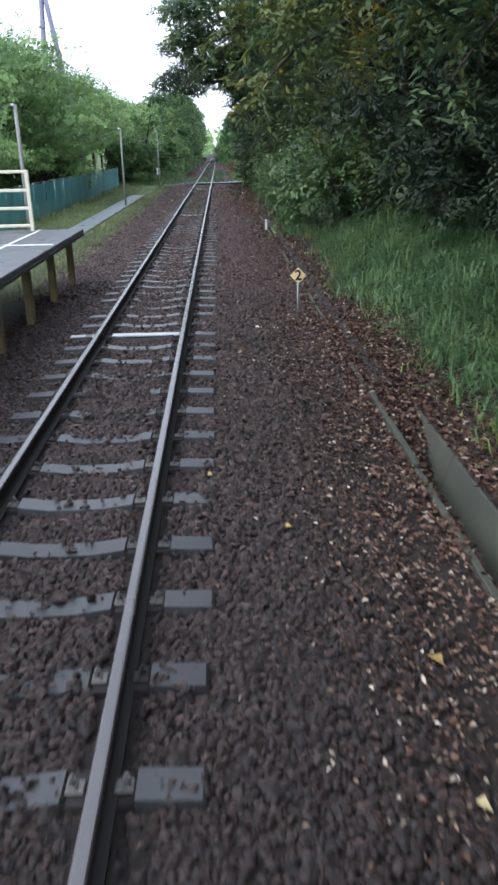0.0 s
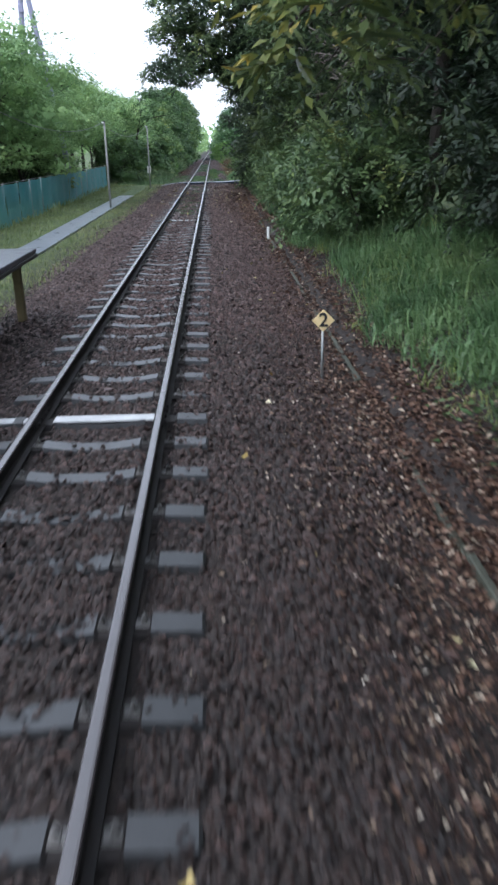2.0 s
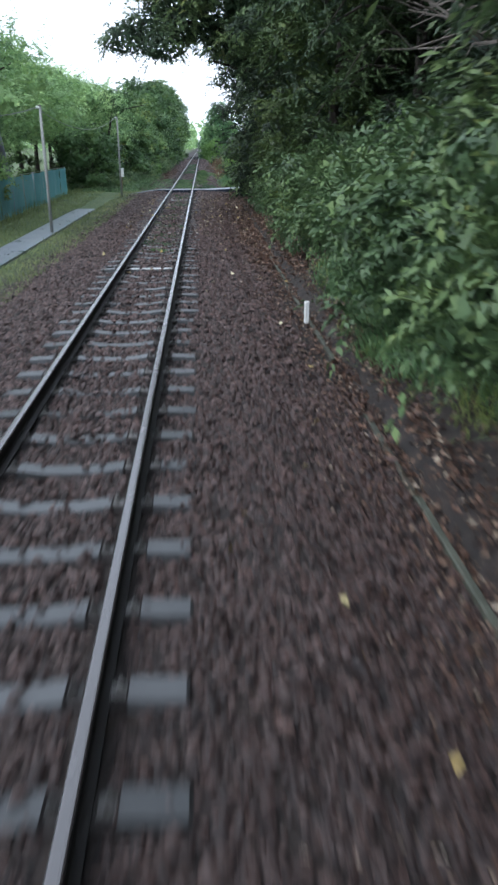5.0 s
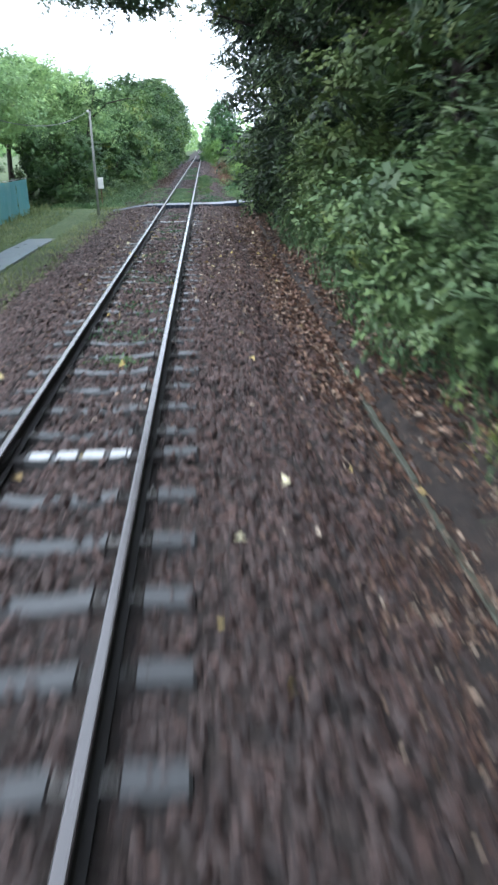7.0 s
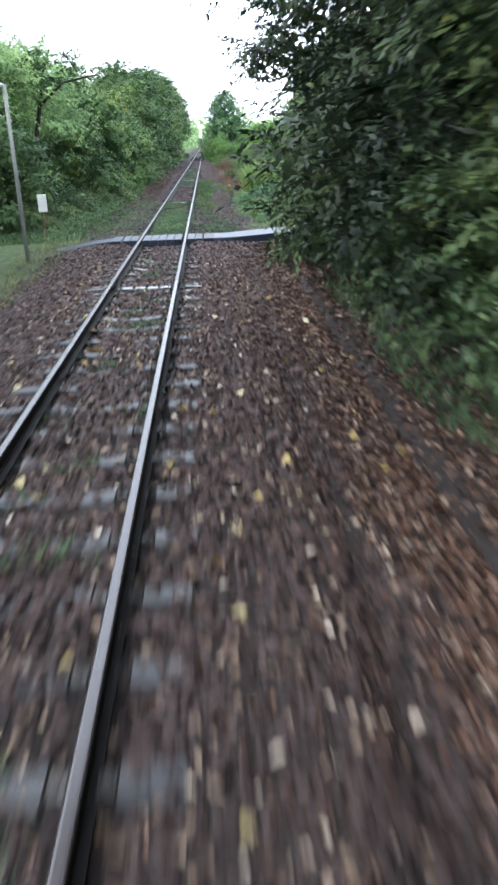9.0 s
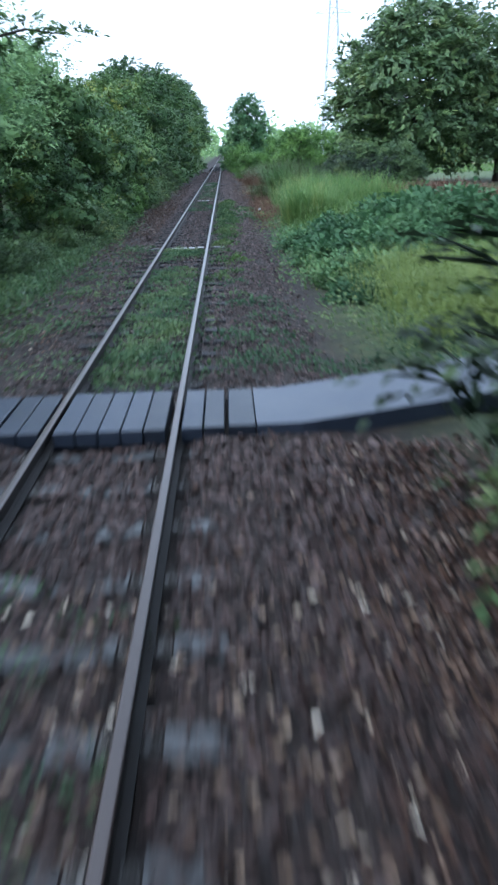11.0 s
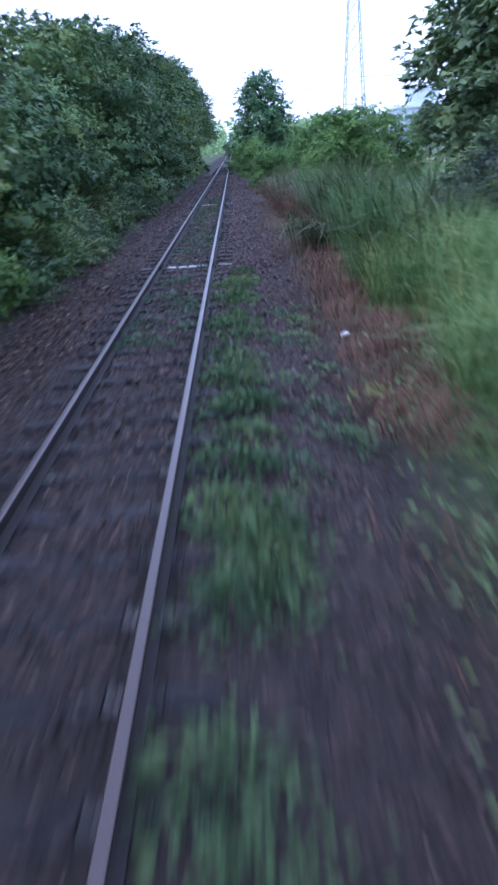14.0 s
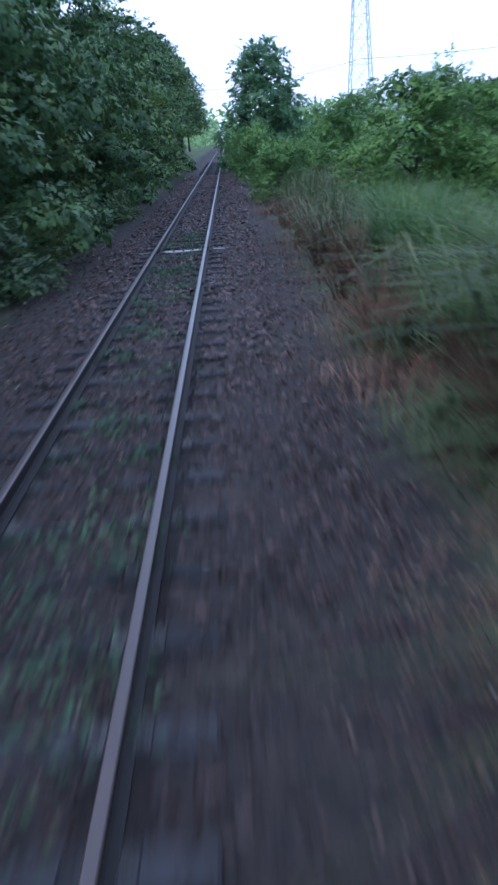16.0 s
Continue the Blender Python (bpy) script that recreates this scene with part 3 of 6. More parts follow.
def trunk_mesh(name, height, radius, limbs, seed, spread=2.0, mat=None):
    """A tapered, slightly crooked trunk with limbs that fork off it."""
    rng = random.Random(seed)
    bm = bmesh.new()
    pts = [Vector((0, 0, -0.3))]
    for k in range(1, 6):
        pts.append(Vector((rng.uniform(-0.12, 0.12) * k * 0.5, rng.uniform(-0.12, 0.12) * k * 0.5, height * k / 5)))
    tube(bm, pts, [radius * (1.25 if k == 0 else 1.0 - 0.14 * k) for k in range(6)], 9)
    for k in range(limbs):
        s = pts[2 + k % 4]
        a = 2 * math.pi * (k / limbs) + rng.uniform(-0.4, 0.4)
        ln = spread * rng.uniform(0.6, 1.1)
        mid = s + Vector((math.cos(a) * ln * 0.5, math.sin(a) * ln * 0.5, ln * rng.uniform(0.15, 0.5)))
        end = mid + Vector((math.cos(a + 0.3) * ln * 0.5, math.sin(a + 0.3) * ln * 0.5, ln * rng.uniform(0.1, 0.5)))
        tube(bm, [s, mid, end], [radius * 0.42, radius * 0.26, radius * 0.08], 6)
        fork = mid + Vector((math.cos(a - 0.7) * ln * 0.45, math.sin(a - 0.7) * ln * 0.45, ln * 0.35))
        tube(bm, [mid, fork], [radius * 0.2, radius * 0.06], 5)
    return bm_mesh(name, bm, mat or M_BARK, True)


def smooth_step(a, b, x):
    t = np.clip((x - a) / (b - a), 0, 1)
    return t * t * (3 - 2 * t)


def ground_z(x, y):
    x = np.asarray(x, float)
    y = np.asarray(y, float)
    a = np.abs(x)
    z = -0.195 + 0.014 * smooth_step(67, 72, y) * (1 - smooth_step(1.2, 1.7, a)) - np.where(x > 0, 0.18, 0.10) * smooth_step(1.6, 2.5, a)
    wood = 1 - smooth_step(64, 69, y)
    z = z + wood * 0.17 * smooth_step(2.9, 3.05, x)
    z = z + wood * 0.38 * np.clip(x - 3.15, 0, 5.5)
    z = z + (1 - wood) * 0.10 * np.clip(x - 2.6, 0, 4) * (1 - smooth_step(95, 115, y))
    z = z + 0.06 * np.sin(x * 1.3 + y * 0.37) * np.sin(y * 0.9 - x * 0.4) * smooth_step(2.9, 4.5, a)
    z = z + 0.012 * np.sin(x * 9.1 + y * 3.7) * np.sin(y * 7.3) * smooth_step(1.6, 2.0, a)
    z = z - 0.09 * np.exp(-((x - 2.0 + 0.04 * np.sin(y * 1.7)) / 0.13) ** 2) * smooth_step(38, 46, y) * (1 - smooth_step(64, 67, y))
    ramp = smooth_step(66.6, 68.9, y) * (1 - smooth_step(70.7, 72.0, y))
    z = z + ramp * (0.09 * smooth_step(0.64, 0.95, a) + 0.13 * smooth_step(1.6, 2.5, x) * (1 - smooth_step(3.0, 3.6, x)))
    z = np.where((x > 2.79) & (x < 3.065) & (y < 20.3), -0.66, z)
    return z


# ---------------------------------------------------------------- ground
gx = np.unique(np.round(np.concatenate([[-1500, -700, -300, -150, -80, -50, -35, -25, -18, -13], np.arange(-10, -2.5, 0.5), np.arange(-2.5, 2.6, 0.16), [2.7, 2.775, 2.795, 3.055, 3.075], np.arange(3.1, 4.6, 0.25), np.arange(4.75, 10, 0.6), [11, 13, 16, 20, 28, 40, 60, 90, 150, 300, 700, 1500]]), 3))
gy = np.unique(np.round(np.concatenate([[-400, -150, -60, -30, -15, -5], np.arange(0, 140, 0.6), np.arange(140, 260, 4), [280, 320, 400, 500, 700, 1000, 1600, 2600]]), 3))
GX, GY = np.meshgrid(gx, gy)
gv = np.stack([GX, GY, ground_z(GX, GY)], 2).reshape(-1, 3)
ci, ri = np.meshgrid(np.arange(len(gx) - 1), np.arange(len(gy) - 1))
q = (ri * len(gx) + ci).ravel()
gf = np.stack([q, q + 1, q + 1 + len(gx), q + len(gx)], 1)
ground = new("ground", mesh_from("ground", gv, gf, M_GROUND))
tagged(ground, "brown soil and rough turf beside the railway line", "ground", kind="structure")

# ---------------------------------------------------------------- track
JOINTS = [23.37, 43.37, 63.39, 83.22, 103.05, 121.6]


def rail_profile():
    half = [(0.025, 0.0048), (0.0305, 0.0008), (0.0325, -0.008), (0.0325, -0.030), (0.010, -0.044), (0.008, -0.115), (0.022, -0.132), (0.0635, -0.142), (0.0635, -0.153)]
    top = [(0.015, 0.0062), (-0.015, 0.0062)]
    return top + [(-x, z) for x, z in half] + [(x, z) for x, z in half[::-1]]


def build_rail(x):
    """One running rail, in lengths that meet at the joints, with fishplates."""
    rail = thing("rail", pose(x, 0, -0.006), "steel running rail with polished head and rusty sides", "rail", "rails of the track")
    ends = [4.0] + JOINTS + [142.0, 420.0]
    prof = rail_profile()
    for a, b in zip(ends, ends[1:]):
        bm = bmesh.new()
        n = max(1, int((b - a) / 10))
        rings = [[bm.verts.new((px, a + 0.004 + (b - a - 0.008) * k / n, pz)) for px, pz in prof] for k in range(n + 1)]
        for r0, r1 in zip(rings, rings[1:]):
            for k in range(len(prof)):
                f = bm.faces.new((r0[k], r0[(k + 1) % len(prof)], r1[(k + 1) % len(prof)], r1[k]))
                f.material_index = 1 if f.calc_center_median().z > -0.005 else 0
        bm.faces.new(rings[0][::-1])
        bm.faces.new(rings[-1])
        part("rail_length", bm, [M_RAIL_SIDE, M_RAIL_TOP if a < 60 else M_RAIL_DULL], rail)
    for j in JOINTS:
        for s in (-1, 1):
            bm = bmesh.new()
            box(bm, (0.020, 0.56, 0.075), (s * 0.022, j, -0.080), 0.004)
            for k in (-0.2, -0.07, 0.07, 0.2):
                box(bm, (0.028, 0.034, 0.034), (s * 0.042, j + k, -0.080), 0.006)
            part("fishplate", bm, M_RAIL_SIDE, rail, "rusty bolted joint plate")


build_rail(-0.566)
build_rail(0.566)

SLEEPERS = []


def build_sleepers():
    body = bmesh.new()
    prof = [(-0.12, -0.17), (0.12, -0.17), (0.085, 0.0), (-0.085, 0.0)]
    half = [(0.0, -0.014), (0.2, -0.010), (0.415, 0.020), (0.435, -0.003), (0.695, -0.003), (0.715, 0.020), (0.985, 0.008), (1.0, -0.004)]
    xs = [(-x, z) for x, z in half[:0:-1]] + half
    rings = [[body.verts.new((x, px, pz + dz)) for px, pz in prof] for x, dz in xs]
    for a, b in zip(rings, rings[1:]):
        for k in range(4):
            f = body.faces.new((a[k], a[(k + 1) % 4], b[(k + 1) % 4], b[k]))
            f.material_index = 1 if 0.41 < abs(a[0].co.x + b[0].co.x) / 2 < 0.72 else 0
    body.faces.new(rings[0])
    body.faces.new(rings[-1][::-1])
    me = bm_mesh("sleeper_body", body, [M_SLEEPER, M_RAIL_SIDE])
    old = me.copy()
    old.materials.clear()
    old.materials.append(M_OLD_SLEEPER)
    old.materials.append(M_RAIL_SIDE)
    clip = bmesh.new()
    box(clip, (0.080, 0.070, 0.016), (-0.005, 0, 0.010), 0.005)
    box(clip, (0.040, 0.050, 0.012), (0.004, 0, 0.024), 0.004)
    tube(clip, [(0.006, 0, 0.028), (0.006, 0, 0.058)], 0.017, 6)
    tube(clip, [(0.006, 0, 0.058), (0.006, 0, 0.074)], 0.009, 6)
    clip_me = bm_mesh("clip", clip, M_CLIP)
    rng = random.Random(4)
    y = 15.54 - 0.66 * 6
    while y < 190:
        near = min((abs(y - j) for j in JOINTS), default=9)
        SLEEPERS.append(y)
        if near > 0.3:
            sl = thing("sleeper", pose(rng.uniform(-0.02, 0.02), y, -0.156, 0, 0, rng.uniform(-0.6, 0.6)), "grey concrete railway sleeper half sunk in ballast", "sleeper", "sleepers of the track")
            part("body", me if y < 69 else old, None, sl)
            if y < 112:
                for x in (-0.566, 0.566):
                    for s in (-1, 1):
                        c = part("clip", clip_me, None, sl, "steel rail clip")
                        c.matrix_basis = pose(x + s * 0.105, 0, -0.002, 0, 0, 0 if s > 0 else 180)
        y += 0.66
    strip_me = bm_mesh("painted_plate", boxed((0.93, 0.15, 0.02), (0.035, 0, 0.012), 0.004), M_JOINT)
    tile_me = bm_mesh("painted_tile", boxed((0.17, 0.14, 0.02), (0, 0, 0.008), 0.006), M_JOINT)
    stub_me = bm_mesh("painted_plate", boxed((0.34, 0.13, 0.02), (-0.84, 0, 0.006), 0.004), M_JOINT)
    for j in JOINTS:
        sl = thing("joint_sleeper", pose(0, j, -0.135), "concrete sleeper with pale plates under a rail joint", "sleeper", "joint sleepers")
        part("body", me, None, sl)
        if j < 40:
            part("plate", strip_me, None, sl, "pale worn plate")
        else:
            for k in range(4):
                p = part("plate", tile_me, None, sl, "pale worn plate")
                p.matrix_basis = pose(-0.30 + 0.22 * k, 0, 0, 0, 0, 3 - 2 * k)
        if j < 40:
            part("plate", stub_me, None, sl, "pale worn plate")


build_sleepers()


def scatter_stones():
    """Angular ballast, in stretches that thin out with distance."""
    corner = np.array([[-1, -0.8, -0.5], [1, -0.8, -0.5], [1, 0.8, -0.5], [-1, 0.8, -0.5], [-0.5, -0.1, 0.85], [0.5, 0.1, 0.8]], float)
    tri = np.array([[0, 1, 5], [0, 5, 4], [1, 2, 5], [2, 3, 4], [2, 4, 5], [3, 0, 4]])
    sl = np.array(SLEEPERS)
    for k, (y0, y1, per, lo, hi, size) in enumerate([(14.5, 21.0, 1350, -1.7, 2.45, 0.0195), (21.0, 27.0, 800, -2.4, 2.8, 0.0215), (27.0, 36.0, 650, -2.75, 3.0, 0.0240), (36.0, 69.2, 350, -2.75, 2.7, 0.0295), (70.5, 112.0, 250, -1.7, 2.5, 0.023), (112.0, 160.0, 110, -1.9, 2.1, 0.034)]):
        rng = np.random.default_rng(20 + k)
        n = int((y1 - y0) * (hi - lo) * per)
        x = rng.uniform(lo, hi, n)
        y = rng.uniform(y0, y1, n)
        gap = np.abs(y[:, None] - sl[None, (sl > y0 - 1) & (sl < y1 + 1)]).min(1)
        bury = 0.3 * smooth_step(40, 48, y) + 0.5 + 0.5 * np.sin(y * 1.1 + 0.7) * np.sin(y * 0.23 + x * 2.4)
        on = (gap < 0.11) & (np.abs(x) < 1.01)
        keep = ~on | (rng.random(n) < 0.07 + (0.35 + 0.25 * (y > 46)) * (bury > 0.58 - 0.16 * (y > 70)))
        keep |= on & (np.abs(x) > 0.66) & (rng.random(n) < 0.45 * smooth_step(46, 60, y) + 0.35 * (x > 0) * smooth_step(38, 44, y))
        keep &= np.abs(np.abs(x) - 0.566) > 0.115
        keep &= ~((np.abs(np.abs(x) - 0.566) < 0.16) & on)
        edge = smooth_step(hi - 0.7, hi, x) + smooth_step(-lo - 0.7, -lo, -x)
        keep &= rng.random(n) > edge
        x, y, on = x[keep], y[keep], on[keep]
        n = len(x)
        s = size * rng.uniform(0.6, 1.35, n) * (1 + 0.35 * (rng.random(n) < 0.08))
        z = ground_z(x, y) + np.where(on, 0.036, 0.008) - 0.010 * (y > 70) + rng.uniform(-0.005, 0.022, n) + 0.015 * np.sin(x * 3.1 + y) * np.sin(y * 2.2)
        v = (corner[None] + rng.uniform(-0.35, 0.35, (n, 6, 3))) * rng.uniform(0.75, 1.3, (n, 1, 3)) * s[:, None, None]
        yaw, tip = rng.uniform(0, 2 * math.pi, n), rng.normal(0, 0.5, n)
        c, d, e, f = np.cos(yaw), np.sin(yaw), np.cos(tip), np.sin(tip)
        R = np.stack([c, -d * e, d * f, d, c * e, -c * f, np.zeros(n), f, e], 1).reshape(n, 3, 3)
        v = np.einsum("nij,nkj->nki", R, v) + np.stack([x, y, z], 1)[:, None]
        f = (np.arange(n)[:, None, None] * 6 + tri[None]).reshape(-1, 3)
        ob = new("ballast", mesh_from("ballast", v, f, M_PINKSTONE_LIT if k in (2, 3) else M_STONE))
        tagged(ob, "angular brown and grey crushed stone ballast on the track bed", "ballast", kind="stuff")


scatter_stones()


def rail_shade_grime():
    """Fine stones packed along the feet of the rails, dark with brake grime and the rails' painted-in shade."""
    rng = np.random.default_rng(27)
    for rail in (-0.566, 0.566):
        n = 15000
        x = rail + rng.uniform(-0.145, 0.145, n)
        y = 13.0 + 100 * rng.random(n) ** 1.4
        off = np.abs(x - rail)
        free = (off > 0.07) & (np.abs(y - 69.77) > 0.7)
        x, y, off = x[free], y[free], off[free]
        z = ground_z(x, y) - 0.012 + 0.25 * np.clip(off - 0.09, 0, 0.1) + rng.uniform(-0.004, 0.006, len(x))
        a = rng.uniform(0, 2 * math.pi, len(x))
        way = np.stack([np.cos(a), np.sin(a), rng.normal(0, 0.3, len(x))], 1)
        tagged(new("shaded_dusty_grit", leaves("shaded_dusty_grit", np.stack([x, y, z], 1), way, 0.045, 0.04, M_SHADE_GRIME, rng, 0.3)), "fine stones along the rail foot, dark with grime and painted shade", "ballast", kind="stuff")


rail_shade_grime()


def scatter_litter():
    """Dead leaves along the foot of the wooded bank, and yellow ones blown over the stones."""
    rng = np.random.default_rng(31)

    def flat(n, x, y, lift, size, mat, name, label, broad=0.5):
        free = (np.abs(x - 2.0) > 0.15) | (y < 42) | (y > 66) | (rng.random(n) < 0.22)
        free &= (y < 25) | (y > 41) | (rng.random(n) < 0.45)
        x, y, n = x[free], y[free], int(free.sum())
        z = ground_z(x, y) + rng.uniform(0.01, lift, n)
        z = np.maximum(z, np.where((x > 2.75) & (x < 3.07) & (y < 20.3), -0.58, z))
        a = rng.uniform(0, 2 * math.pi, n)
        way = np.stack([np.cos(a), np.sin(a), rng.normal(0, 0.25, n)], 1)
        tagged(new(name, leaves(name, np.stack([x, y, z], 1), way, size, size * broad, mat, rng, 0.3)), label, "leaves", kind="stuff")

    n = 27000
    y = rng.uniform(13.5, 69, n)
    mid = 2.45 - 0.25 * smooth_step(44, 60, y)
    x = mid + np.abs(rng.normal(0, 0.36, n)) * np.where(rng.random(n) < 0.55, 1, -1)
    keep = (rng.random(n) < 0.35 + 0.4 * smooth_step(38, 48, y)) & ((x > 2.3) | (y < 24) | (y > 40))
    x, y = x[keep], y[keep]
    flat(len(x), x, y, 0.05, 0.060, M_LITTER, "leaf_litter", "dry red-brown fallen leaves along the ditch")
    n = 3800
    flat(n, rng.normal(2.2, 0.42, n), rng.uniform(14, 30, n), 0.045, 0.042, M_CHIP, "leaf_litter", "small pale bits of straw and leaf on the stones")
    n = 14000
    flat(n, 1.6 + 1.9 * rng.random(n) ** 0.6, rng.uniform(14, 27, n), 0.035, 0.032, M_LITTER, "leaf_litter", "brown leaf fragments among the stones")
    n = 1800
    y = rng.uniform(44, 69, n)
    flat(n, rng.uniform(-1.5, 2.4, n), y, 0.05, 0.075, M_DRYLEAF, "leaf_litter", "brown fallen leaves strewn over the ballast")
    n = 11500
    flat(n, rng.uniform(2.72, 3.65, n), rng.uniform(13.5, 66, n), 0.05, 0.068, M_LITTER, "leaf_litter", "dry red-brown leaves at the foot of the bank")
    n = 6500
    y = rng.uniform(45, 69, n)
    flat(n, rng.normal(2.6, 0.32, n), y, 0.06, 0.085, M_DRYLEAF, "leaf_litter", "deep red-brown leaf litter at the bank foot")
    n = 5000
    flat(n, rng.uniform(-3.2, -1.3, n), rng.uniform(72, 125, n), 0.04, 0.07, M_LITTER, "leaf_litter", "dark dead leaves below the thicket")
    n = 6000
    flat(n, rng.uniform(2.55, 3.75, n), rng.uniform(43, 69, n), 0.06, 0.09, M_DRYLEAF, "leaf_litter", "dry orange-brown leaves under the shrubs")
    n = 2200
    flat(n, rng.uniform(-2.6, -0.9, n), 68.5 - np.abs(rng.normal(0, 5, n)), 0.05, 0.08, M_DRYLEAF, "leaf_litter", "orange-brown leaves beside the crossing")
    n = 190
    y = 64 - np.abs(rng.normal(0, 9, n))
    flat(n, rng.uniform(-1.3, 2.9, n), y, 0.055, 0.115, M_YELLOW_LEAF, "yellow_leaves", "yellow fallen leaves strewn over the ballast", 0.85)
    n = 4200
    flat(n, rng.uniform(-1.4, 2.6, n), 49 + 18 * rng.random(n), 0.05, 0.08, M_CHIP, "leaf_litter", "pale curled bits of leaf on the ballast", 0.7)
    n = 9000
    flat(n, rng.uniform(2.0, 3.1, n), rng.uniform(24, 42, n), 0.03, 0.038, M_LITTER, "leaf_litter", "dark crumbs of leaf and bark on bare soil", 0.7)
    n = 15000
    flat(n, rng.normal(2.93, 0.22, n), rng.uniform(17.5, 40, n), 0.07, 0.07, M_LITTER, "leaf_litter", "drift of red-brown leaves filling the ditch")
    n = 60
    flat(n, rng.uniform(0.8, 2.9, n), rng.uniform(14, 44, n), 0.05, 0.085, M_YELLOW_LEAF, "yellow_leaves", "pale yellow fallen leaves on the ballast", 0.85)
    n = 4200
    flat(n, rng.uniform(-2.5, -1.15, n), rng.normal(96, 6, n), 0.05, 0.06, M_LITTER, "leaf_litter", "reddish dead leaves below the thicket")
    n = 5000
    flat(n, rng.uniform(1.5, 3.3, n), rng.uniform(98, 124, n), 0.04, 0.05, M_DRYLEAF, "leaf_litter", "dull brown dead leaves on bare soil")
    n = 2600
    flat(n, rng.uniform(-0.45, 0.45, n), rng.uniform(86, 120, n), 0.05, 0.05, M_DRYLEAF, "leaf_litter", "reddish dead leaves between the rails")
    n = 4200
    y = rng.uniform(71, 125, n)
    flat(n, rng.normal(2.2, 0.4, n), y, 0.04, 0.045, M_DRYLEAF, "leaf_litter", "brown dead leaves and stalks on dark soil")

    n = 900
    y = rng.uniform(18.6, 21.2, n)
    a = rng.uniform(0, 2 * math.pi, n)
    pos = np.stack([rng.uniform(2.79, 3.08, n), y, -0.60 + 0.34 * smooth_step(18.8, 20.3, y) + rng.uniform(0, 0.04, n)], 1)
    way = np.stack([np.cos(a), np.sin(a), rng.normal(0, 0.3, n)], 1)
    tagged(new("leaf_litter", leaves("leaf_litter", pos, way, 0.07, 0.036, M_LITTER, rng, 0.3)), "red-brown leaves heaped at the end of the open channel", "leaves", kind="stuff")


scatter_litter()

# ---------------------------------------------------------------- ditch
ditch = thing("drainage_ditch", pose(0, 0, 0), "mossy concrete drainage channel half filled with leaves", "ditch", kind="structure")
for k in range(17):
    y0 = 13.0 + 2.0 * k
    if k not in (5, 11):
        part("channel_wall", boxed((0.055, 1.985, 0.42), (2.745, y0 + 1, -0.49 - 0.03 * (k > 3) - 0.02 * (k % 3)), 0.008), M_CONCRETE, ditch)
    if k < 4:
        part("channel_wall", boxed((0.12, 1.985, 0.46), (3.045, y0 + 1, -0.455), 0.012, Matrix.Rotation(radians(16), 4, 'Y')), M_CONCRETE, ditch)
part("channel_floor", boxed((0.30, 34, 0.05), (2.925, 30, -0.635)), M_CONCRETE, ditch)

# ---------------------------------------------------------------- platform


def build_platform():
    plat = thing("platform", pose(0, 0, 0), "raised station platform with dark wet deck on yellow posts", "platform")
    part("deck", boxed((3.0, 22.0, 0.07), (-3.06, 17.25, 0.82), 0.01), M_DECK, plat, "dark wet deck")
    part("edge_strip", boxed((0.10, 22.0, 0.05), (-1.60, 17.25, 0.755), 0.006), M_DARKSTEEL, plat)
    part("painted_line", boxed((0.06, 21.9, 0.006), (-2.37, 17.25, 0.858)), M_WHITE, plat, "white painted line")
    part("painted_line", boxed((0.72, 0.10, 0.006), (-1.98, 25.7, 0.858)), M_WHITE, plat, "white painted line")
    for x in (-1.82, -3.9):
        part("beam", boxed((0.09, 21.8, 0.17), (x, 17.2, 0.70), 0.006), M_DARKSTEEL, plat)
    for k in range(12):
        y = 27.98 - 1.715 * k
        for x in (-1.82, -3.9):
            part("post", boxed((0.12, 0.12, 1.12), (x, y, 0.08), 0.012), M_YELLOW, plat, "faded yellow post")
            part("footing", boxed((0.30, 0.30, 0.16), (x, y, -0.30), 0.02), M_CONCRETE, plat)
        part("cross_beam", boxed((1.9, 0.07, 0.11), (-2.86, y, 0.73), 0.006), M_DARKSTEEL, plat)
        part("bracket", boxed((0.05, 0.16, 0.03), (-1.64, y + 0.3, 0.70), 0.004), M_WHITE, plat)


build_platform()


def build_rail_fence():
    fe = thing("platform_railing", pose(0, 28.0, 0.857), "cream painted metal railing at the platform end", "railing")
    for x in (-2.47, -3.45, -4.45):
        part("post", boxed((0.07, 0.07, 1.10), (x, 0, 0.55), 0.008), M_CREAM, fe)
    for z in (0.10, 0.42, 0.74, 1.07):
        part("bar", boxed((1.98, 0.05, 0.055), (-3.46, 0, z), 0.008), M_CREAM, fe)
    part("stay", boxed((0.06, 0.06, 0.5), (-3.05, -0.6, 0.25), 0.006), M_YELLOW, fe, "short yellow stay")


build_rail_fence()

# ---------------------------------------------------------------- path, crossing


def strip(name, line, width, thick, mat, parent=None):
    """A slab of even width along a line of points."""
    bm = bmesh.new()
    rows = []
    for i, p in enumerate(line):
        a = Vector(line[max(i - 1, 0)])
        b = Vector(line[min(i + 1, len(line) - 1)])
        d = (b - a).normalized()
        s = Vector((-d.y, d.x, 0)).normalized() * width / 2
        p = Vector(p)
        rows.append([bm.verts.new(p + s), bm.verts.new(p - s), bm.verts.new(p - s - Vector((0, 0, thick))), bm.verts.new(p + s - Vector((0, 0, thick)))])
    for a, b in zip(rows, rows[1:]):
        for k in range(4):
            bm.faces.new((a[k], a[(k + 1) % 4], b[(k + 1) % 4], b[k]))
    bm.faces.new(rows[0])
    bm.faces.new(rows[-1][::-1])
    return bm_mesh(name, bm, mat)


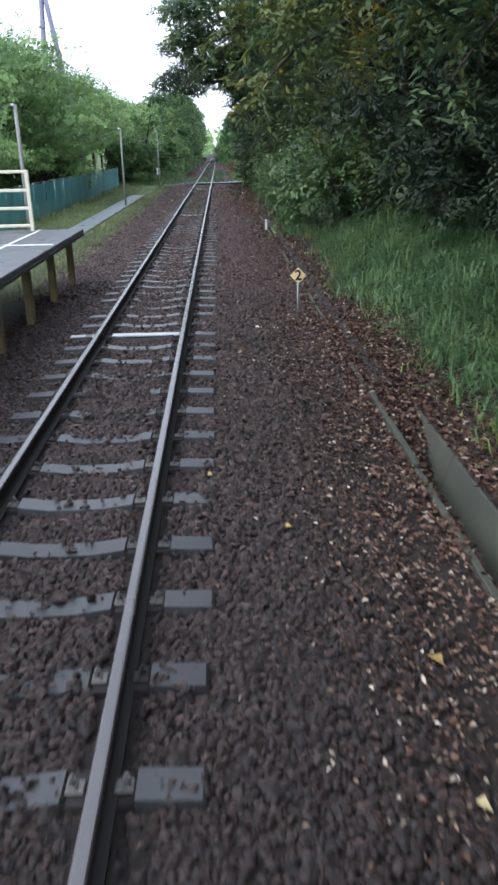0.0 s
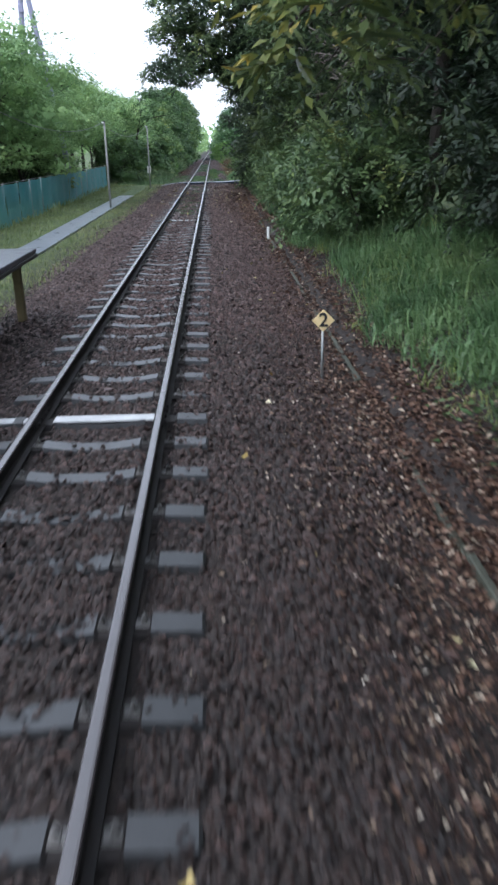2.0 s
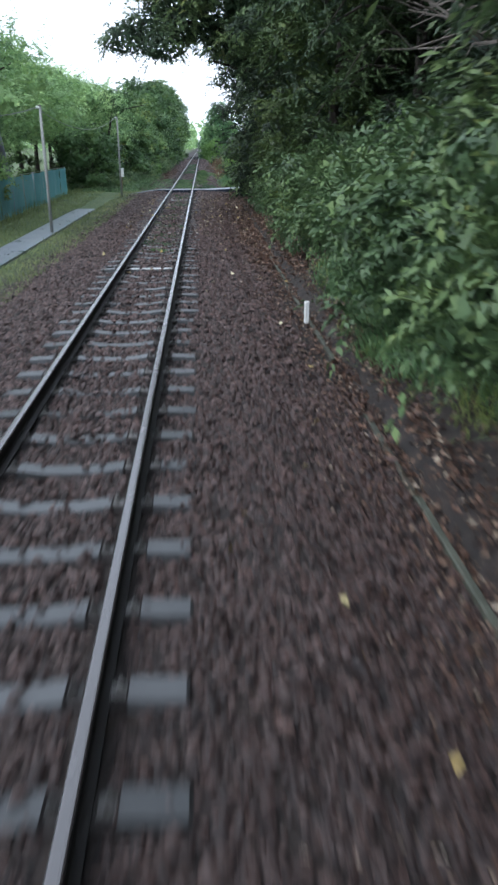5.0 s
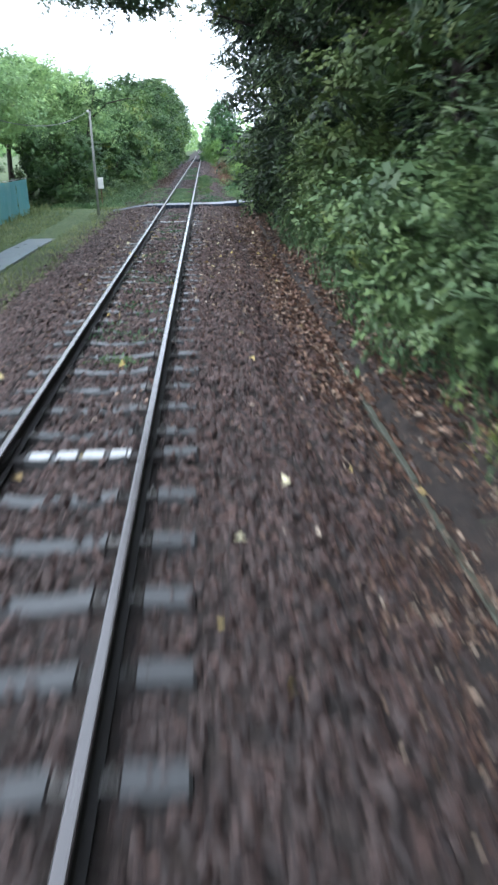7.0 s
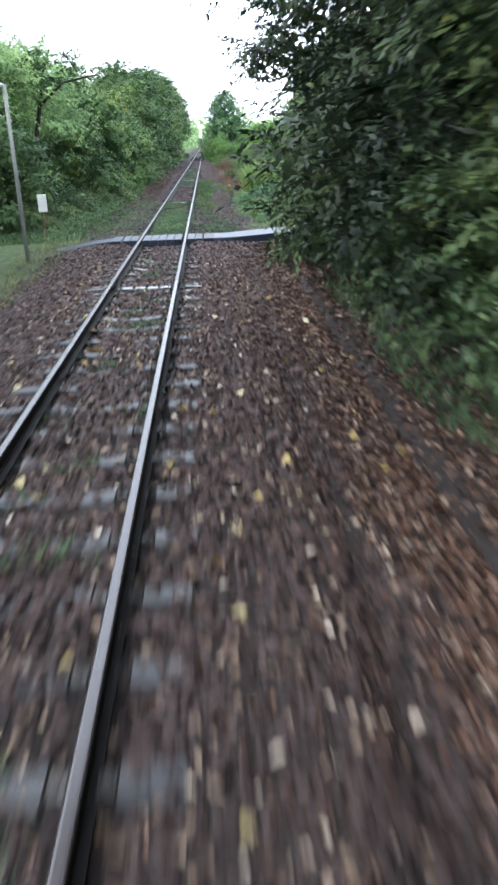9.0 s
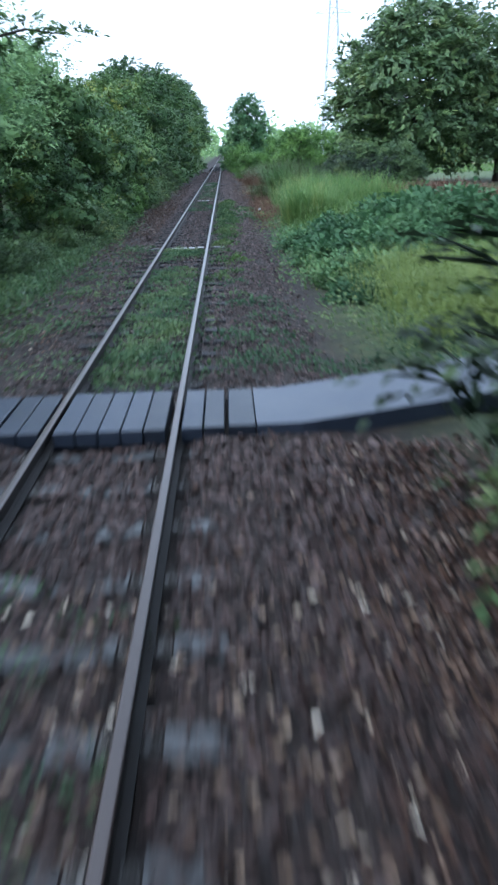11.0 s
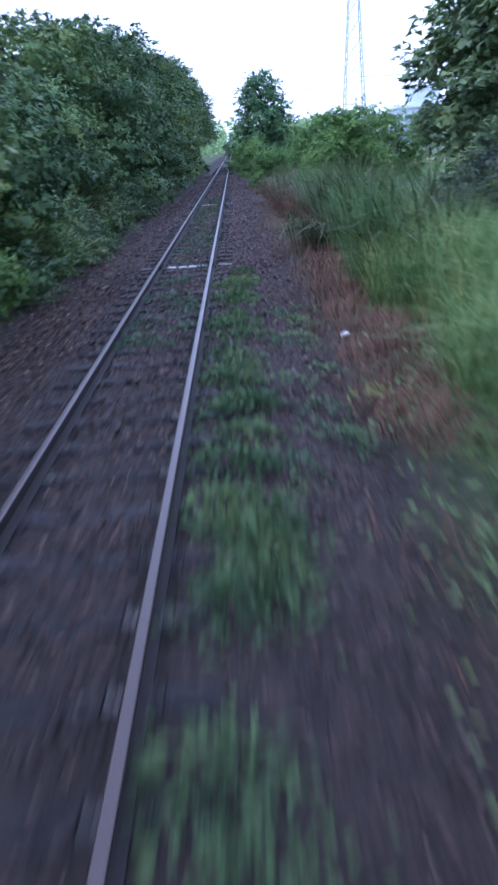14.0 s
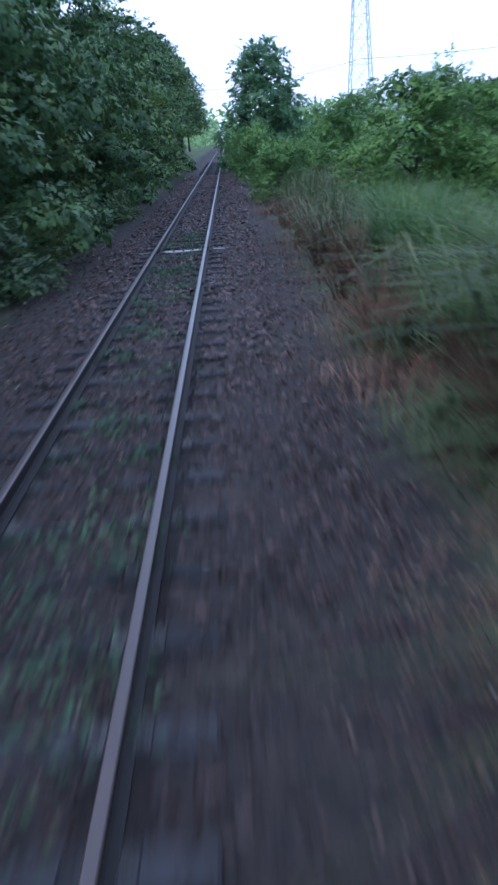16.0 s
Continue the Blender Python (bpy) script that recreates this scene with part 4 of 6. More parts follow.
path = new("footpath", strip("footpath", [(-3.78, y, -0.240) for y in range(-10, 60, 4)] + [(-3.74, 60.5, -0.255)], 0.78, 0.12, M_PATH))
tagged(path, "narrow wet grey asphalt footpath through grass", "path", kind="structure")


def build_crossing():
    cr = thing("level_crossing", pose(0, 0, 0), "wet concrete foot crossing over the track", "crossing", kind="structure")
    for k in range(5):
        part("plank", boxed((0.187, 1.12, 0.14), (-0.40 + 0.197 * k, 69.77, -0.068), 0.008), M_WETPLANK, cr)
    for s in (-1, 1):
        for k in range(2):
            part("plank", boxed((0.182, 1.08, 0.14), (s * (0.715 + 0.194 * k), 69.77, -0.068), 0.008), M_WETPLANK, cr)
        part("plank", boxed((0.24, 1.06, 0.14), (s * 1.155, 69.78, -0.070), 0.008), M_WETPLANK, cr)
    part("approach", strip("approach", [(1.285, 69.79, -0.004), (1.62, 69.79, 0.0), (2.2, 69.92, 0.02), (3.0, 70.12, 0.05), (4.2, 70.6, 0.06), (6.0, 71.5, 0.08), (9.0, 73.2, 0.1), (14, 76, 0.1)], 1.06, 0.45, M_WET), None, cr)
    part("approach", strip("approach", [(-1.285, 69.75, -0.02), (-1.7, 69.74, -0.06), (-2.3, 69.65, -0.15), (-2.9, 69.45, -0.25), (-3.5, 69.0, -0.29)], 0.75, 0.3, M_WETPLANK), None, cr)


build_crossing()

# ---------------------------------------------------------------- signs and posts


def build_number_sign():
    s = thing("number_sign", pose(2.335, 25.2, -0.36), "yellow diamond sign with a black 2 on a thin post", "sign")
    part("post", tube(bmesh.new(), [(0, 0, -0.2), (0, 0, 0.72)], 0.017, 8), M_GALV, s, "thin grey steel post", True)
    half = 0.132
    plate = boxed((half * 1.414, 0.008, half * 1.414), (0, -0.022, 0.71), 0.003, Matrix.Rotation(radians(45), 4, 'Y'))
    board = part("plate", plate, M_SIGN, s, "yellow diamond plate")
    cu = bpy.data.curves.new("numeral", 'FONT')
    cu.body = "2"
    cu.size = 0.225
    cu.align_x, cu.align_y = 'CENTER', 'CENTER'
    cu.extrude = 0.0015
    cu.offset = 0.004
    cu.materials.append(M_BLACK)
    t = new("numeral", cu)
    t.parent = board
    t.matrix_basis = pose(0, -0.029, 0.71, 90, 0, 0)
    t["label"] = "black numeral 2"


build_number_sign()

marker = thing("white_marker_post", pose(2.66, 39.03, -0.26), "short white concrete marker post at the bank foot", "post")
part("shaft", boxed((0.075, 0.075, 0.34), (0, 0, 0.12), 0.012), M_WHITE, marker)

case = thing("equipment_sign", pose(-3.36, 71.8, -0.35), "white board on a thin rusty post in grass", "sign")
part("post", tube(bmesh.new(), [(0, 0, -0.2), (0, 0, 1.15)], 0.022, 8), M_DRY, case, "rusty post", True)
part("board", boxed((0.24, 0.02, 0.46), (0, -0.03, 1.14), 0.006), M_WHITE, case, "plain white board")


def build_pole(x, y, top, radius, arm, tilt=0.0):
    base = float(ground_z(x, y))
    p = thing("utility_pole", pose(x, y, base, 0, tilt, 0), "slim grey pole carrying a slack cable", "pole", "poles along the path")
    h = top - base
    part("shaft", tube(bmesh.new(), [(0, 0, -0.4), (0, 0, h * 0.5), (0, 0, h)], [radius, radius * 0.9, radius * 0.78], 12), M_POLE, p, "", True)
    part("cap", tube(bmesh.new(), [(0, 0, h), (0, 0, h + 0.05)], [radius * 0.95, radius * 0.7], 12), M_DARKSTEEL, p)
    part("insulator", tube(bmesh.new(), [(-0.02, -0.02, h - 0.02), (-0.10, -0.06, h - 0.02)], 0.035, 8), M_WHITE, p)
    if arm:
        part("tag", boxed((0.10, 0.03, 0.34), (0.06, -0.07, 1.1), 0.006), M_WHITE, p, "white label plate")
    return p


build_pole(-4.25, 35.0, 3.45, 0.06, False, 0.0)
build_pole(-3.50, 51.45, 3.25, 0.05, False, 0.0)
build_pole(-3.02, 67.84, 3.48, 0.048, False, 0.0)


def cable(points, sag, radius=0.012):
    bm = bmesh.new()
    for a, b in zip(points, points[1:]):
        a, b = Vector(a), Vector(b)
        line = [a.lerp(b, k / 12) - Vector((0, 0, sag * 4 * (k / 12) * (1 - k / 12))) for k in range(13)]
        tube(bm, line, radius, 5)
    return bm_mesh("cable", bm, M_CABLE)


tagged(new("overhead_cable", cable([(-5.2, 17.5, 3.5), (-4.33, 34.94, 3.42), (-3.60, 51.39, 3.22), (-3.12, 67.78, 3.45)], 0.55)), "slack grey cable between slim poles", "cable")


def build_net_fence():
    fe = thing("net_fence", pose(0, 0, 0), "teal mesh netting fence on thin posts", "fence")
    x = -6.15
    rng = random.Random(8)
    for k in range(22):
        y = 28 + 2.0 * k
        part("post", tube(bmesh.new(), [(x, y, -0.6), (x, y, 1.14)], 0.025, 6), M_GALV, fe, "", True)
        if k == 21:
            break
        bm = bmesh.new()
        cols, rows = 6, 5
        grid = [[bm.verts.new((x + 0.03 + rng.uniform(-0.02, 0.02) + 0.03 * math.sin(c * 1.3 + k), y + 2.0 * c / cols, -0.3 + 1.40 * r / rows - (0.03 * math.sin(math.pi * c / cols) if r == rows else 0))) for c in range(cols + 1)] for r in range(rows + 1)]
        for r in range(rows):
            for c in range(cols):
                bm.faces.new((grid[r][c], grid[r][c + 1], grid[r + 1][c + 1], grid[r + 1][c]))
        bmesh.ops.solidify(bm, geom=bm.faces[:], thickness=0.006)
        part("net_panel", bm, M_NET, fe, "teal netting")
    part("top_wire", tube(bmesh.new(), [(x, 28, 1.12), (x, 70, 1.12)], 0.008, 5), M_GALV, fe)


build_net_fence()

# ---------------------------------------------------------------- far masts, pylon, building
mast = thing("utility_pole", pose(-8.0, 60, -0.3), "violet-grey utility pole propped by a slanting strut", "pole")
part("pole", tube(bmesh.new(), [(-0.62, 0, -0.5), (-0.45, 0, 7.2), (-0.30, 0, 10.2), (-0.20, 0, 13.0)], [0.17, 0.15, 0.135, 0.12], 12), M_MAST, mast, "", True)
part("strut", tube(bmesh.new(), [(1.55, 0, -0.5), (0.43, 0, 7.1), (0.0, 0, 9.9), (-0.16, 0, 10.9)], [0.15, 0.14, 0.13, 0.12], 12), M_MAST, mast, "slanting strut", True)
part("fitting", boxed((0.26, 0.26, 0.42), (-0.34, -0.05, 9.1), 0.04), M_MAST, mast)
part("fitting", boxed((0.34, 0.3, 0.25), (0.37, 0, 7.6), 0.04), M_MAST, mast)
part("crossarm", boxed((1.3, 0.1, 0.1), (-0.22, 0, 12.3), 0.01), M_MAST, mast)


def build_pylon(x, y, height, foot):
    py = thing("transmission_pylon", pose(x, y, -0.4), "tall pale lattice steel transmission tower", "pylon")
    lv = [0, 5, 10, 14.5, 19, 23, 27, 31, 35, 38.5, 42, height]

    def half(z):
        return max(0.6, 0.5 * (foot - 0.1045 * z))

    for sx in (-1, 1):
        for sy in (-1, 1):
            part("leg", tube(bmesh.new(), [(sx * half(z), sy * half(z), z) for z in lv], 0.12, 6), M_PYLON, py)
    for a, b in zip(lv, lv[1:]):
        for s in (-1, 1):
            for u, v in ((0, 1), (1, 0)):
                def at(t, z):
                    h = half(z)
                    return (t * h, s * h, z) if u == 0 else (s * h, t * h, z)
                for p, q in ((at(-1, a), at(1, b)), (at(1, a), at(-1, b)), (at(-1, b), at(1, b))):
                    part("brace", tube(bmesh.new(), [p, q], 0.075, 4), M_PYLON, py)
    for z, w in ((33, 9.0), (38.5, 8.0), (44, 7.0)):
        bm = bmesh.new()
        for s in (-1, 1):
            tube(bm, [(0, 0, z + 1.2), (s * w * 0.5, 0, z)], 0.1, 5)
            tube(bm, [(0, 0, z), (s * w * 0.5, 0, z)], 0.1, 5)
        part("cross_arm", bm, M_PYLON, py)


build_pylon(29.0, 268.0, 48.0, 5.4)
tagged(new("power_line", cable([(-30, 330, 17), (29, 268, 15), (110, 200, 20)], 3.0, 0.06)), "thin power line strung across the far trees", "cable")

shed = thing("factory_building", pose(70, 320, 0), "large pale blue-grey factory building behind trees", "building")
part("wall", boxed((44, 16, 9.5), (0, 0, 4.75)), M_BUILDING, shed)
part("roof", boxed((45, 17, 0.7), (0, 0, 9.85)), M_ROOF, shed)
part("wall", boxed((8, 10, 14.5), (-13.5, 0, 7.25)), M_BUILDING, shed, "tall pale block")
part("roof", boxed((8.4, 10.4, 0.4), (-13.5, 0, 14.7)), M_ROOF, shed)
for k in range(10):
    w = part("window", boxed((2.4, 0.3, 1.3), (-19 + 4 * k, -8.1, 7.2)), M_BUILDING, shed)
    part("pane", boxed((2.1, 0.1, 1.0), (-19 + 4 * k, -8.28, 7.2)), M_PANE, w)

# ---------------------------------------------------------------- trees and shrubs


def plant(name, place, trunk, crowns, label, category, group, trunk_label="", kind=""):
    t = thing(name, place, label, category, group, kind)
    if trunk:
        part("trunk", trunk, None, t)
    for c, lab in crowns:
        p = part("crown" if lab is not None else "inner_foliage", c, None, t, lab or "")
        if lab is None:
            p["kind"] = "stuff"
    return t


def place_copies(first, spots):
    """The first one stands at spots[0]; the rest are copies."""
    for k, (x, y, dz, turn, s) in enumerate(spots):
        m = pose(x, y, float(ground_z(x, y)) + dz, 0, 0, turn)
        if k == 0:
            first.matrix_basis = m
            ob = first
        else:
            ob = copy_thing(first, m)
        ob.scale = (s, s, s)


def wood_trees():
    """Tall evergreens on the bank whose boughs hang out over the ditch."""
    specs = []
    for v in range(3):
        r = random.Random(60 + v)
        blobs = [b[:5] + (b[5] * 0.8,) for b in dome(r, 30, (0, 0, 5.2), (2.8, 2.8, 3.6), 0.95, -0.5)]
        # the third tree's leaf colour already holds the shade of the hollow
        leaf = M_SHADEDLEAF if v == 2 else M_DARKLEAF
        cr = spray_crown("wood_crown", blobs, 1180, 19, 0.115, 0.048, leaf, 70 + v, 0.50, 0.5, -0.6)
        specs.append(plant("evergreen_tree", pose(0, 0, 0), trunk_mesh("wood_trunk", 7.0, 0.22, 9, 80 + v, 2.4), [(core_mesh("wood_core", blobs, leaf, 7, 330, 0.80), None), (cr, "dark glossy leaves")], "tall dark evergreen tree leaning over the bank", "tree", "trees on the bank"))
    place_copies(specs[0], [(6.3, 19.5, -0.3, 0, 1.0), (8.6, 36.5, -0.4, 130, 1.05), (5.6, 52.5, -0.3, 250, 1.12), (6.0, 13.0, 0.0, 40, 1.0)])
    place_copies(specs[1], [(6.4, 25.5, -0.3, 60, 1.0), (8.9, 42.0, -0.4, 200, 1.15), (7.0, 58.5, -0.2, 20, 1.12)])
    # the last two are added behind the others to block side light
    place_copies(specs[2], [(7.3, 31.0, -0.2, 100, 1.05), (7.9, 46.5, -0.4, 300, 1.08), (5.0, 66.0, -0.2, 160, 1.0), (5.3, 61.5, -0.3, 70, 1.02), (7.8, 70.0, 0.0, 60, 1.15), (8.3, 61.0, 0.3, 240, 1.3)])
    # the great bough over the track and the deeper wood behind
    big = [(0.6, 0, 7.6, 2.6, 2.8, 2.0), (1.2, 1.2, 4.0, 1.9, 2.4, 1.6), (-2.0, -1.5, 9.0, 2.0, 2.2, 1.3)]
    r = random.Random(95)
    for k in range(18):
        x = -4.3 + 0.26 * k
        big.append((x, r.uniform(-2.2, 2.2), 4.3 + 0.28 * abs(k - 13) + r.uniform(-0.2, 2.2), r.uniform(0.8, 1.3), r.uniform(0.9, 1.4), r.uniform(0.5, 0.85)))
    big = [(b[0] - 1.2,) + b[1:] for b in big] + [(-0.6, -0.6, 2.6, 0.9, 1.3, 0.8), (-1.1, 0.9, 3.2, 0.8, 1.1, 0.7), (0.2, -1.6, 3.4, 1.0, 1.2, 0.8), (-0.2, 1.8, 2.4, 0.9, 1.1, 0.8)]
    # the tip of the bough, thick with leaves
    tips = [(-6.2, -0.6, 5.5, 0.8, 1.0, 0.5), (-5.4, 0.4, 6.0, 1.0, 1.2, 0.6), (-4.8, -1.0, 5.3, 0.9, 1.1, 0.55), (-5.7, 0.2, 7.2, 0.9, 1.1, 0.5), (-4.4, 0.6, 7.0, 1.0, 1.2, 0.7), (-4.0, -0.4, 6.0, 1.0, 1.2, 0.7)]
    tip = spray_crown("tip_crown", tips, 800, 17, 0.115, 0.052, M_DARKLEAF, 93, 0.34, 0.45, -0.8, True)
    cr = spray_crown("bough_crown", big, 2600, 20, 0.13, 0.06, M_DARKLEAF, 91, 0.42, 0.45, -0.65, True)
    over = plant("overhanging_tree", pose(0, 0, 0), trunk_mesh("bough_trunk", 8.0, 0.28, 9, 92, 3.0), [(core_mesh("bough_core", big + tips, M_DARKLEAF, 7, 420, 0.82), None), (cr, "dark glossy leaves"), (tip, "dark glossy leaves")], "large dark tree whose boughs hang over the track", "tree", "trees on the bank")
    part("branch", tube(bmesh.new(), [(0, 0, 4.6), (-1.8, 0, 5.7), (-3.8, -0.1, 6.1), (-5.2, 0, 6.2), (-6.4, -0.4, 5.7)], [0.14, 0.11, 0.07, 0.04, 0.012], 7), M_BARK, over, "", True)
    place_copies(over, [(4.75, 56.5, -0.4, 0, 1.0), (9.6, 43.5, 0.8, 0, 1.0), (6.8, 32.0, 0.6, 10, 1.0)])
    # a paler tree between, its leaves in upright tiers
    r = random.Random(97)
    blobs = []
    for k in range(26):
        a, z = 2.39996 * k, 1.6 + 0.30 * k
        w = (1.55 - 0.035 * k) * r.uniform(0.7, 1.1)
        q = r.uniform(0.5, 0.8)
        blobs.append((w * math.cos(a), w * math.sin(a), z + r.uniform(-0.3, 0.3), q, q * 1.1, q * 0.8))
    cr = spray_crown("pale_crown", blobs, 1200, 17, 0.10, 0.05, M_OLIVELEAF, 98, 0.42, 0.5, -0.7)
    pale = plant("pale_tree", pose(0, 0, 0), trunk_mesh("pale_trunk", 8.0, 0.17, 9, 99, 1.5), [(core_mesh("pale_core", blobs, M_OLIVELEAF, 7, 330, 0.74), None), (cr, "fresh green leaves")], "upright tree with fresh green leaves among dark evergreens", "tree", "trees on the bank")
    place_copies(pale, [(4.5, 48.0, -0.3, 0, 1.0)])
    # arms that droop over the bank, with leaves in long hanging sprays
    for v in range(2):
        r = random.Random(130 + v)
        arms, boughs, bm = [], [], tube(bmesh.new(), [(0, 0, -0.3), (0.05, 0.1, 2.5), (-0.1, 0.05, 5.5)], [0.17, 0.14, 0.07], 8)
        for k in range(6):
            z0, yy = 2.4 + 0.55 * k, r.uniform(-1.6, 1.6)
            ln = r.uniform(2.2, 3.1)
            line = [Vector((-ln * q, yy * q, z0 + 0.7 * math.sin(2.6 * q) - 1.1 * q * q)) for q in (0, 0.25, 0.5, 0.75, 1.0)]
            boughs.append(tube(bmesh.new(), line, [0.05, 0.04, 0.03, 0.018, 0.006], 5))
            for q, p in zip((0.5, 0.75, 1.0), line[2:]):
                w = 0.55 - 0.2 * q
                arms.append((p.x, p.y + r.uniform(-0.2, 0.2), p.z - 0.05, w, w * 1.25, w * 0.55))
        cr = spray_crown("arm_crown", arms, 300, 17, 0.125, 0.042, M_SHADEDLEAF if v else M_DARKLEAF, 140 + v, 0.5, 0.7, -0.8)
        droop = plant("drooping_evergreen", pose(0, 0, 0), bm_mesh("arm_stem", bm, M_BARK, True), [(cr, "glossy hanging leaves")], "evergreen tree with glossy branches drooping over the bank", "tree", "trees on the bank")
        for b in boughs:
            part("branch", b, M_BARK, droop, "", True)
        place_copies(droop, ([(5.5, 20.4, 0.3, 0, 1.0), (5.7, 33.0, 0.1, -10, 1.05), (5.9, 45.5, 0.2, 10, 1.0), (5.7, 57.0, 0.0, 0, 1.0)], [(6.3, 27.0, 0.3, 8, 1.05), (5.8, 51.0, 0.3, 15, 1.1)])[v])
    # a low bough beside the track with leaves on the turn
    limb = tube(bmesh.new(), [(0, 0, -0.3), (-0.1, 0, 2.0), (-0.7, -0.2, 3.2), (-1.9, -0.5, 3.6), (-3.0, -0.8, 3.1), (-3.4, -0.9, 2.7)], [0.08, 0.065, 0.045, 0.03, 0.015, 0.005], 7)
    blobs = [(-3.25, -0.8, 2.75, 0.32, 0.4, 0.28), (-3.3, -0.9, 3.25, 0.34, 0.4, 0.25), (-2.7, -0.6, 3.2, 0.42, 0.5, 0.28), (-2.1, -0.5, 3.5, 0.5, 0.5, 0.3), (-2.9, -0.8, 3.7, 0.4, 0.45, 0.25), (-1.4, -0.3, 3.4, 0.5, 0.6, 0.4)]
    cr = spray_crown("low_crown", blobs, 170, 15, 0.105, 0.042, M_TURNING, 150, 0.36, 0.6, -0.8)
    low = plant("turning_tree", pose(0, 0, 0), bm_mesh("low_limb", limb, M_BARK, True), [(cr, "olive and yellow leaves")], "slender tree leaning over the ditch, leaves turning yellow", "tree", "trees on the bank")
    place_copies(low, [(4.9, 22.0, -0.35, 0, 1.0)])
    # back row beyond x 15 is unseen, added to block sky light
    deep = []
    for v in range(2):
        r = random.Random(160 + v)
        blobs = [(r.uniform(-2, 2), r.uniform(-3, 3), r.uniform(1.5, 9), 2.2, 2.6, 2.0) for k in range(9)]
        cr = crown_mesh("deep_crown", blobs, 520, 14, 0.36, 0.20, M_DARKLEAF, 170 + v, 0.6, 0.4, -0.8, 0.1, True)
        deep.append(plant("forest_tree", pose(0, 0, 0), trunk_mesh("deep_trunk", 8.0, 0.25, 6, 175 + v, 2.0), [(core_mesh("deep_core", blobs, M_DARKLEAF, 7), None), (cr, "")], "dense dark tree deeper in the wood", "tree", "trees behind the bank"))
    place_copies(deep[0], [(11.0, 16, 0, 0, 1.25), (11.0, 30, 0, 70, 1.3), (10.8, 44, 0, 140, 1.3), (10.5, 58, 0, 200, 1.3), (16.5, 20, 0, 20, 1.6), (16.5, 46, 0, 220, 1.6), (15.5, 66, 0, 100, 1.4)])
    place_copies(deep[1], [(11.0, 23, 0, 30, 1.3), (11.0, 37, 0, 90, 1.3), (10.8, 51, 0, 260, 1.3), (10.0, 66, 0, 10, 1.15), (16.5, 33, 0, 320, 1.6), (16.0, 57, 0, 120, 1.5)])


wood_trees()


def bank_shrubs():
    firsts = []
    for v in range(3):
        r = random.Random(200 + v)
        blobs = dome(r, 14, (0, 0, 0.75), (0.85, 1.0, 1.0), 0.52, -0.6)
        cr = spray_crown("shrub_crown", blobs, 310, 12, 0.10, 0.048, M_SHRUBLEAF, 210 + v, 0.36, 0.5, -0.5)
        firsts.append(plant("bank_shrub", pose(0, 0, 0), trunk_mesh("shrub_stem", 1.5, 0.05, 6, 220 + v, 0.8), [(core_mesh("shrub_core", blobs, M_SHRUBLEAF, 7, 210, 0.66, 0.55), None), (cr, "")], "leafy green shrub spilling down the bank", "shrub", "shrubs on the bank"))
    rows = [[], [], []]
    r = random.Random(5)
    y = 29.5
    k = 0
    while y < 70:
        if y > 33.4:
            rows[k % 3].append((4.35 - 0.2 * (y < 38) + r.uniform(-0.25, 0.3) - 0.15 * (40 < y < 46) - 0.3 * (y > 63) + 0.15 * (50 < y < 62), y, r.uniform(-0.15, 0.05), r.uniform(0, 360), r.choice((0.75, 0.95, 1.25))))
        if 41 < y < 47:
            rows[(k + 1) % 3].append((5.5 + r.uniform(-0.3, 0.3), y + 0.9, r.uniform(-0.1, 0.3), r.uniform(0, 360), r.uniform(1.0, 1.35)))
        y += r.uniform(1.7, 2.3)
        k += 1
    # shrubs under the canopy, their shade painted into the leaf colour
    blobs = dome(random.Random(207), 14, (0, 0, 0.9), (0.9, 1.1, 1.2), 0.52, -0.6)
    cr = spray_crown("dark_shrub_crown", blobs, 240, 12, 0.12, 0.048, M_SHADEDLEAF, 217, 0.45, 0.7, -0.6)
    dark = plant("evergreen_shrub", pose(0, 0, 0), trunk_mesh("dark_shrub_stem", 1.6, 0.05, 6, 227, 0.8), [(core_mesh("dark_shrub_core", blobs, M_SHADEDLEAF, 7, 200, 0.66, 0.55), None), (cr, "")], "dark drooping evergreen shrub under the trees", "shrub", "shrubs on the bank")
    place_copies(dark, [(5.9 + r.uniform(-0.25, 0.25), y, 0.1, r.uniform(0, 360), r.uniform(0.9, 1.25)) for y in (15.0, 17.4, 20.0, 22.4, 24.4, 26.6, 28.6)] + [(5.5 + r.uniform(-0.3, 0.3), y, 0.1, r.uniform(0, 360), r.uniform(1.1, 1.35)) for y in (36.6, 40.6, 47.5, 51.2, 55.0, 59.0, 63.4, 67.4)] + [(7.9 + r.uniform(-0.4, 0.4), y, 0.2, r.uniform(0, 360), r.uniform(1.5, 1.9)) for y in (18, 22, 26, 30, 34, 38, 42, 46)] + [(6.8, 104.0, -0.1, 0, 0.85), (7.8, 105.5, -0.1, 90, 1.0), (8.9, 104.8, -0.1, 200, 0.8), (9.9, 106.0, -0.1, 300, 0.9)] + [(4.5, 59.0, 0.0, 20, 1.35), (4.3, 62.0, 0.1, 80, 1.45), (4.1, 64.6, 0.0, 150, 1.4), (4.2, 67.0, 0.0, 220, 1.25)])
    y = 73.5
    while y < 135:
        rows[k % 3].append((-3.55 + r.uniform(-0.35, 0.3) - 0.5 * (y < 84), y, r.uniform(-0.35, -0.15), r.uniform(0, 360), r.uniform(0.5, 0.8) + 0.2 * (y > 100)))
        y += r.uniform(1.5, 2.6)
        k += 1
    rows[0] += [(4.8, 35.4, -0.1, 40, 1.3), (5.6, 38.0, -0.1, 10, 1.3)]
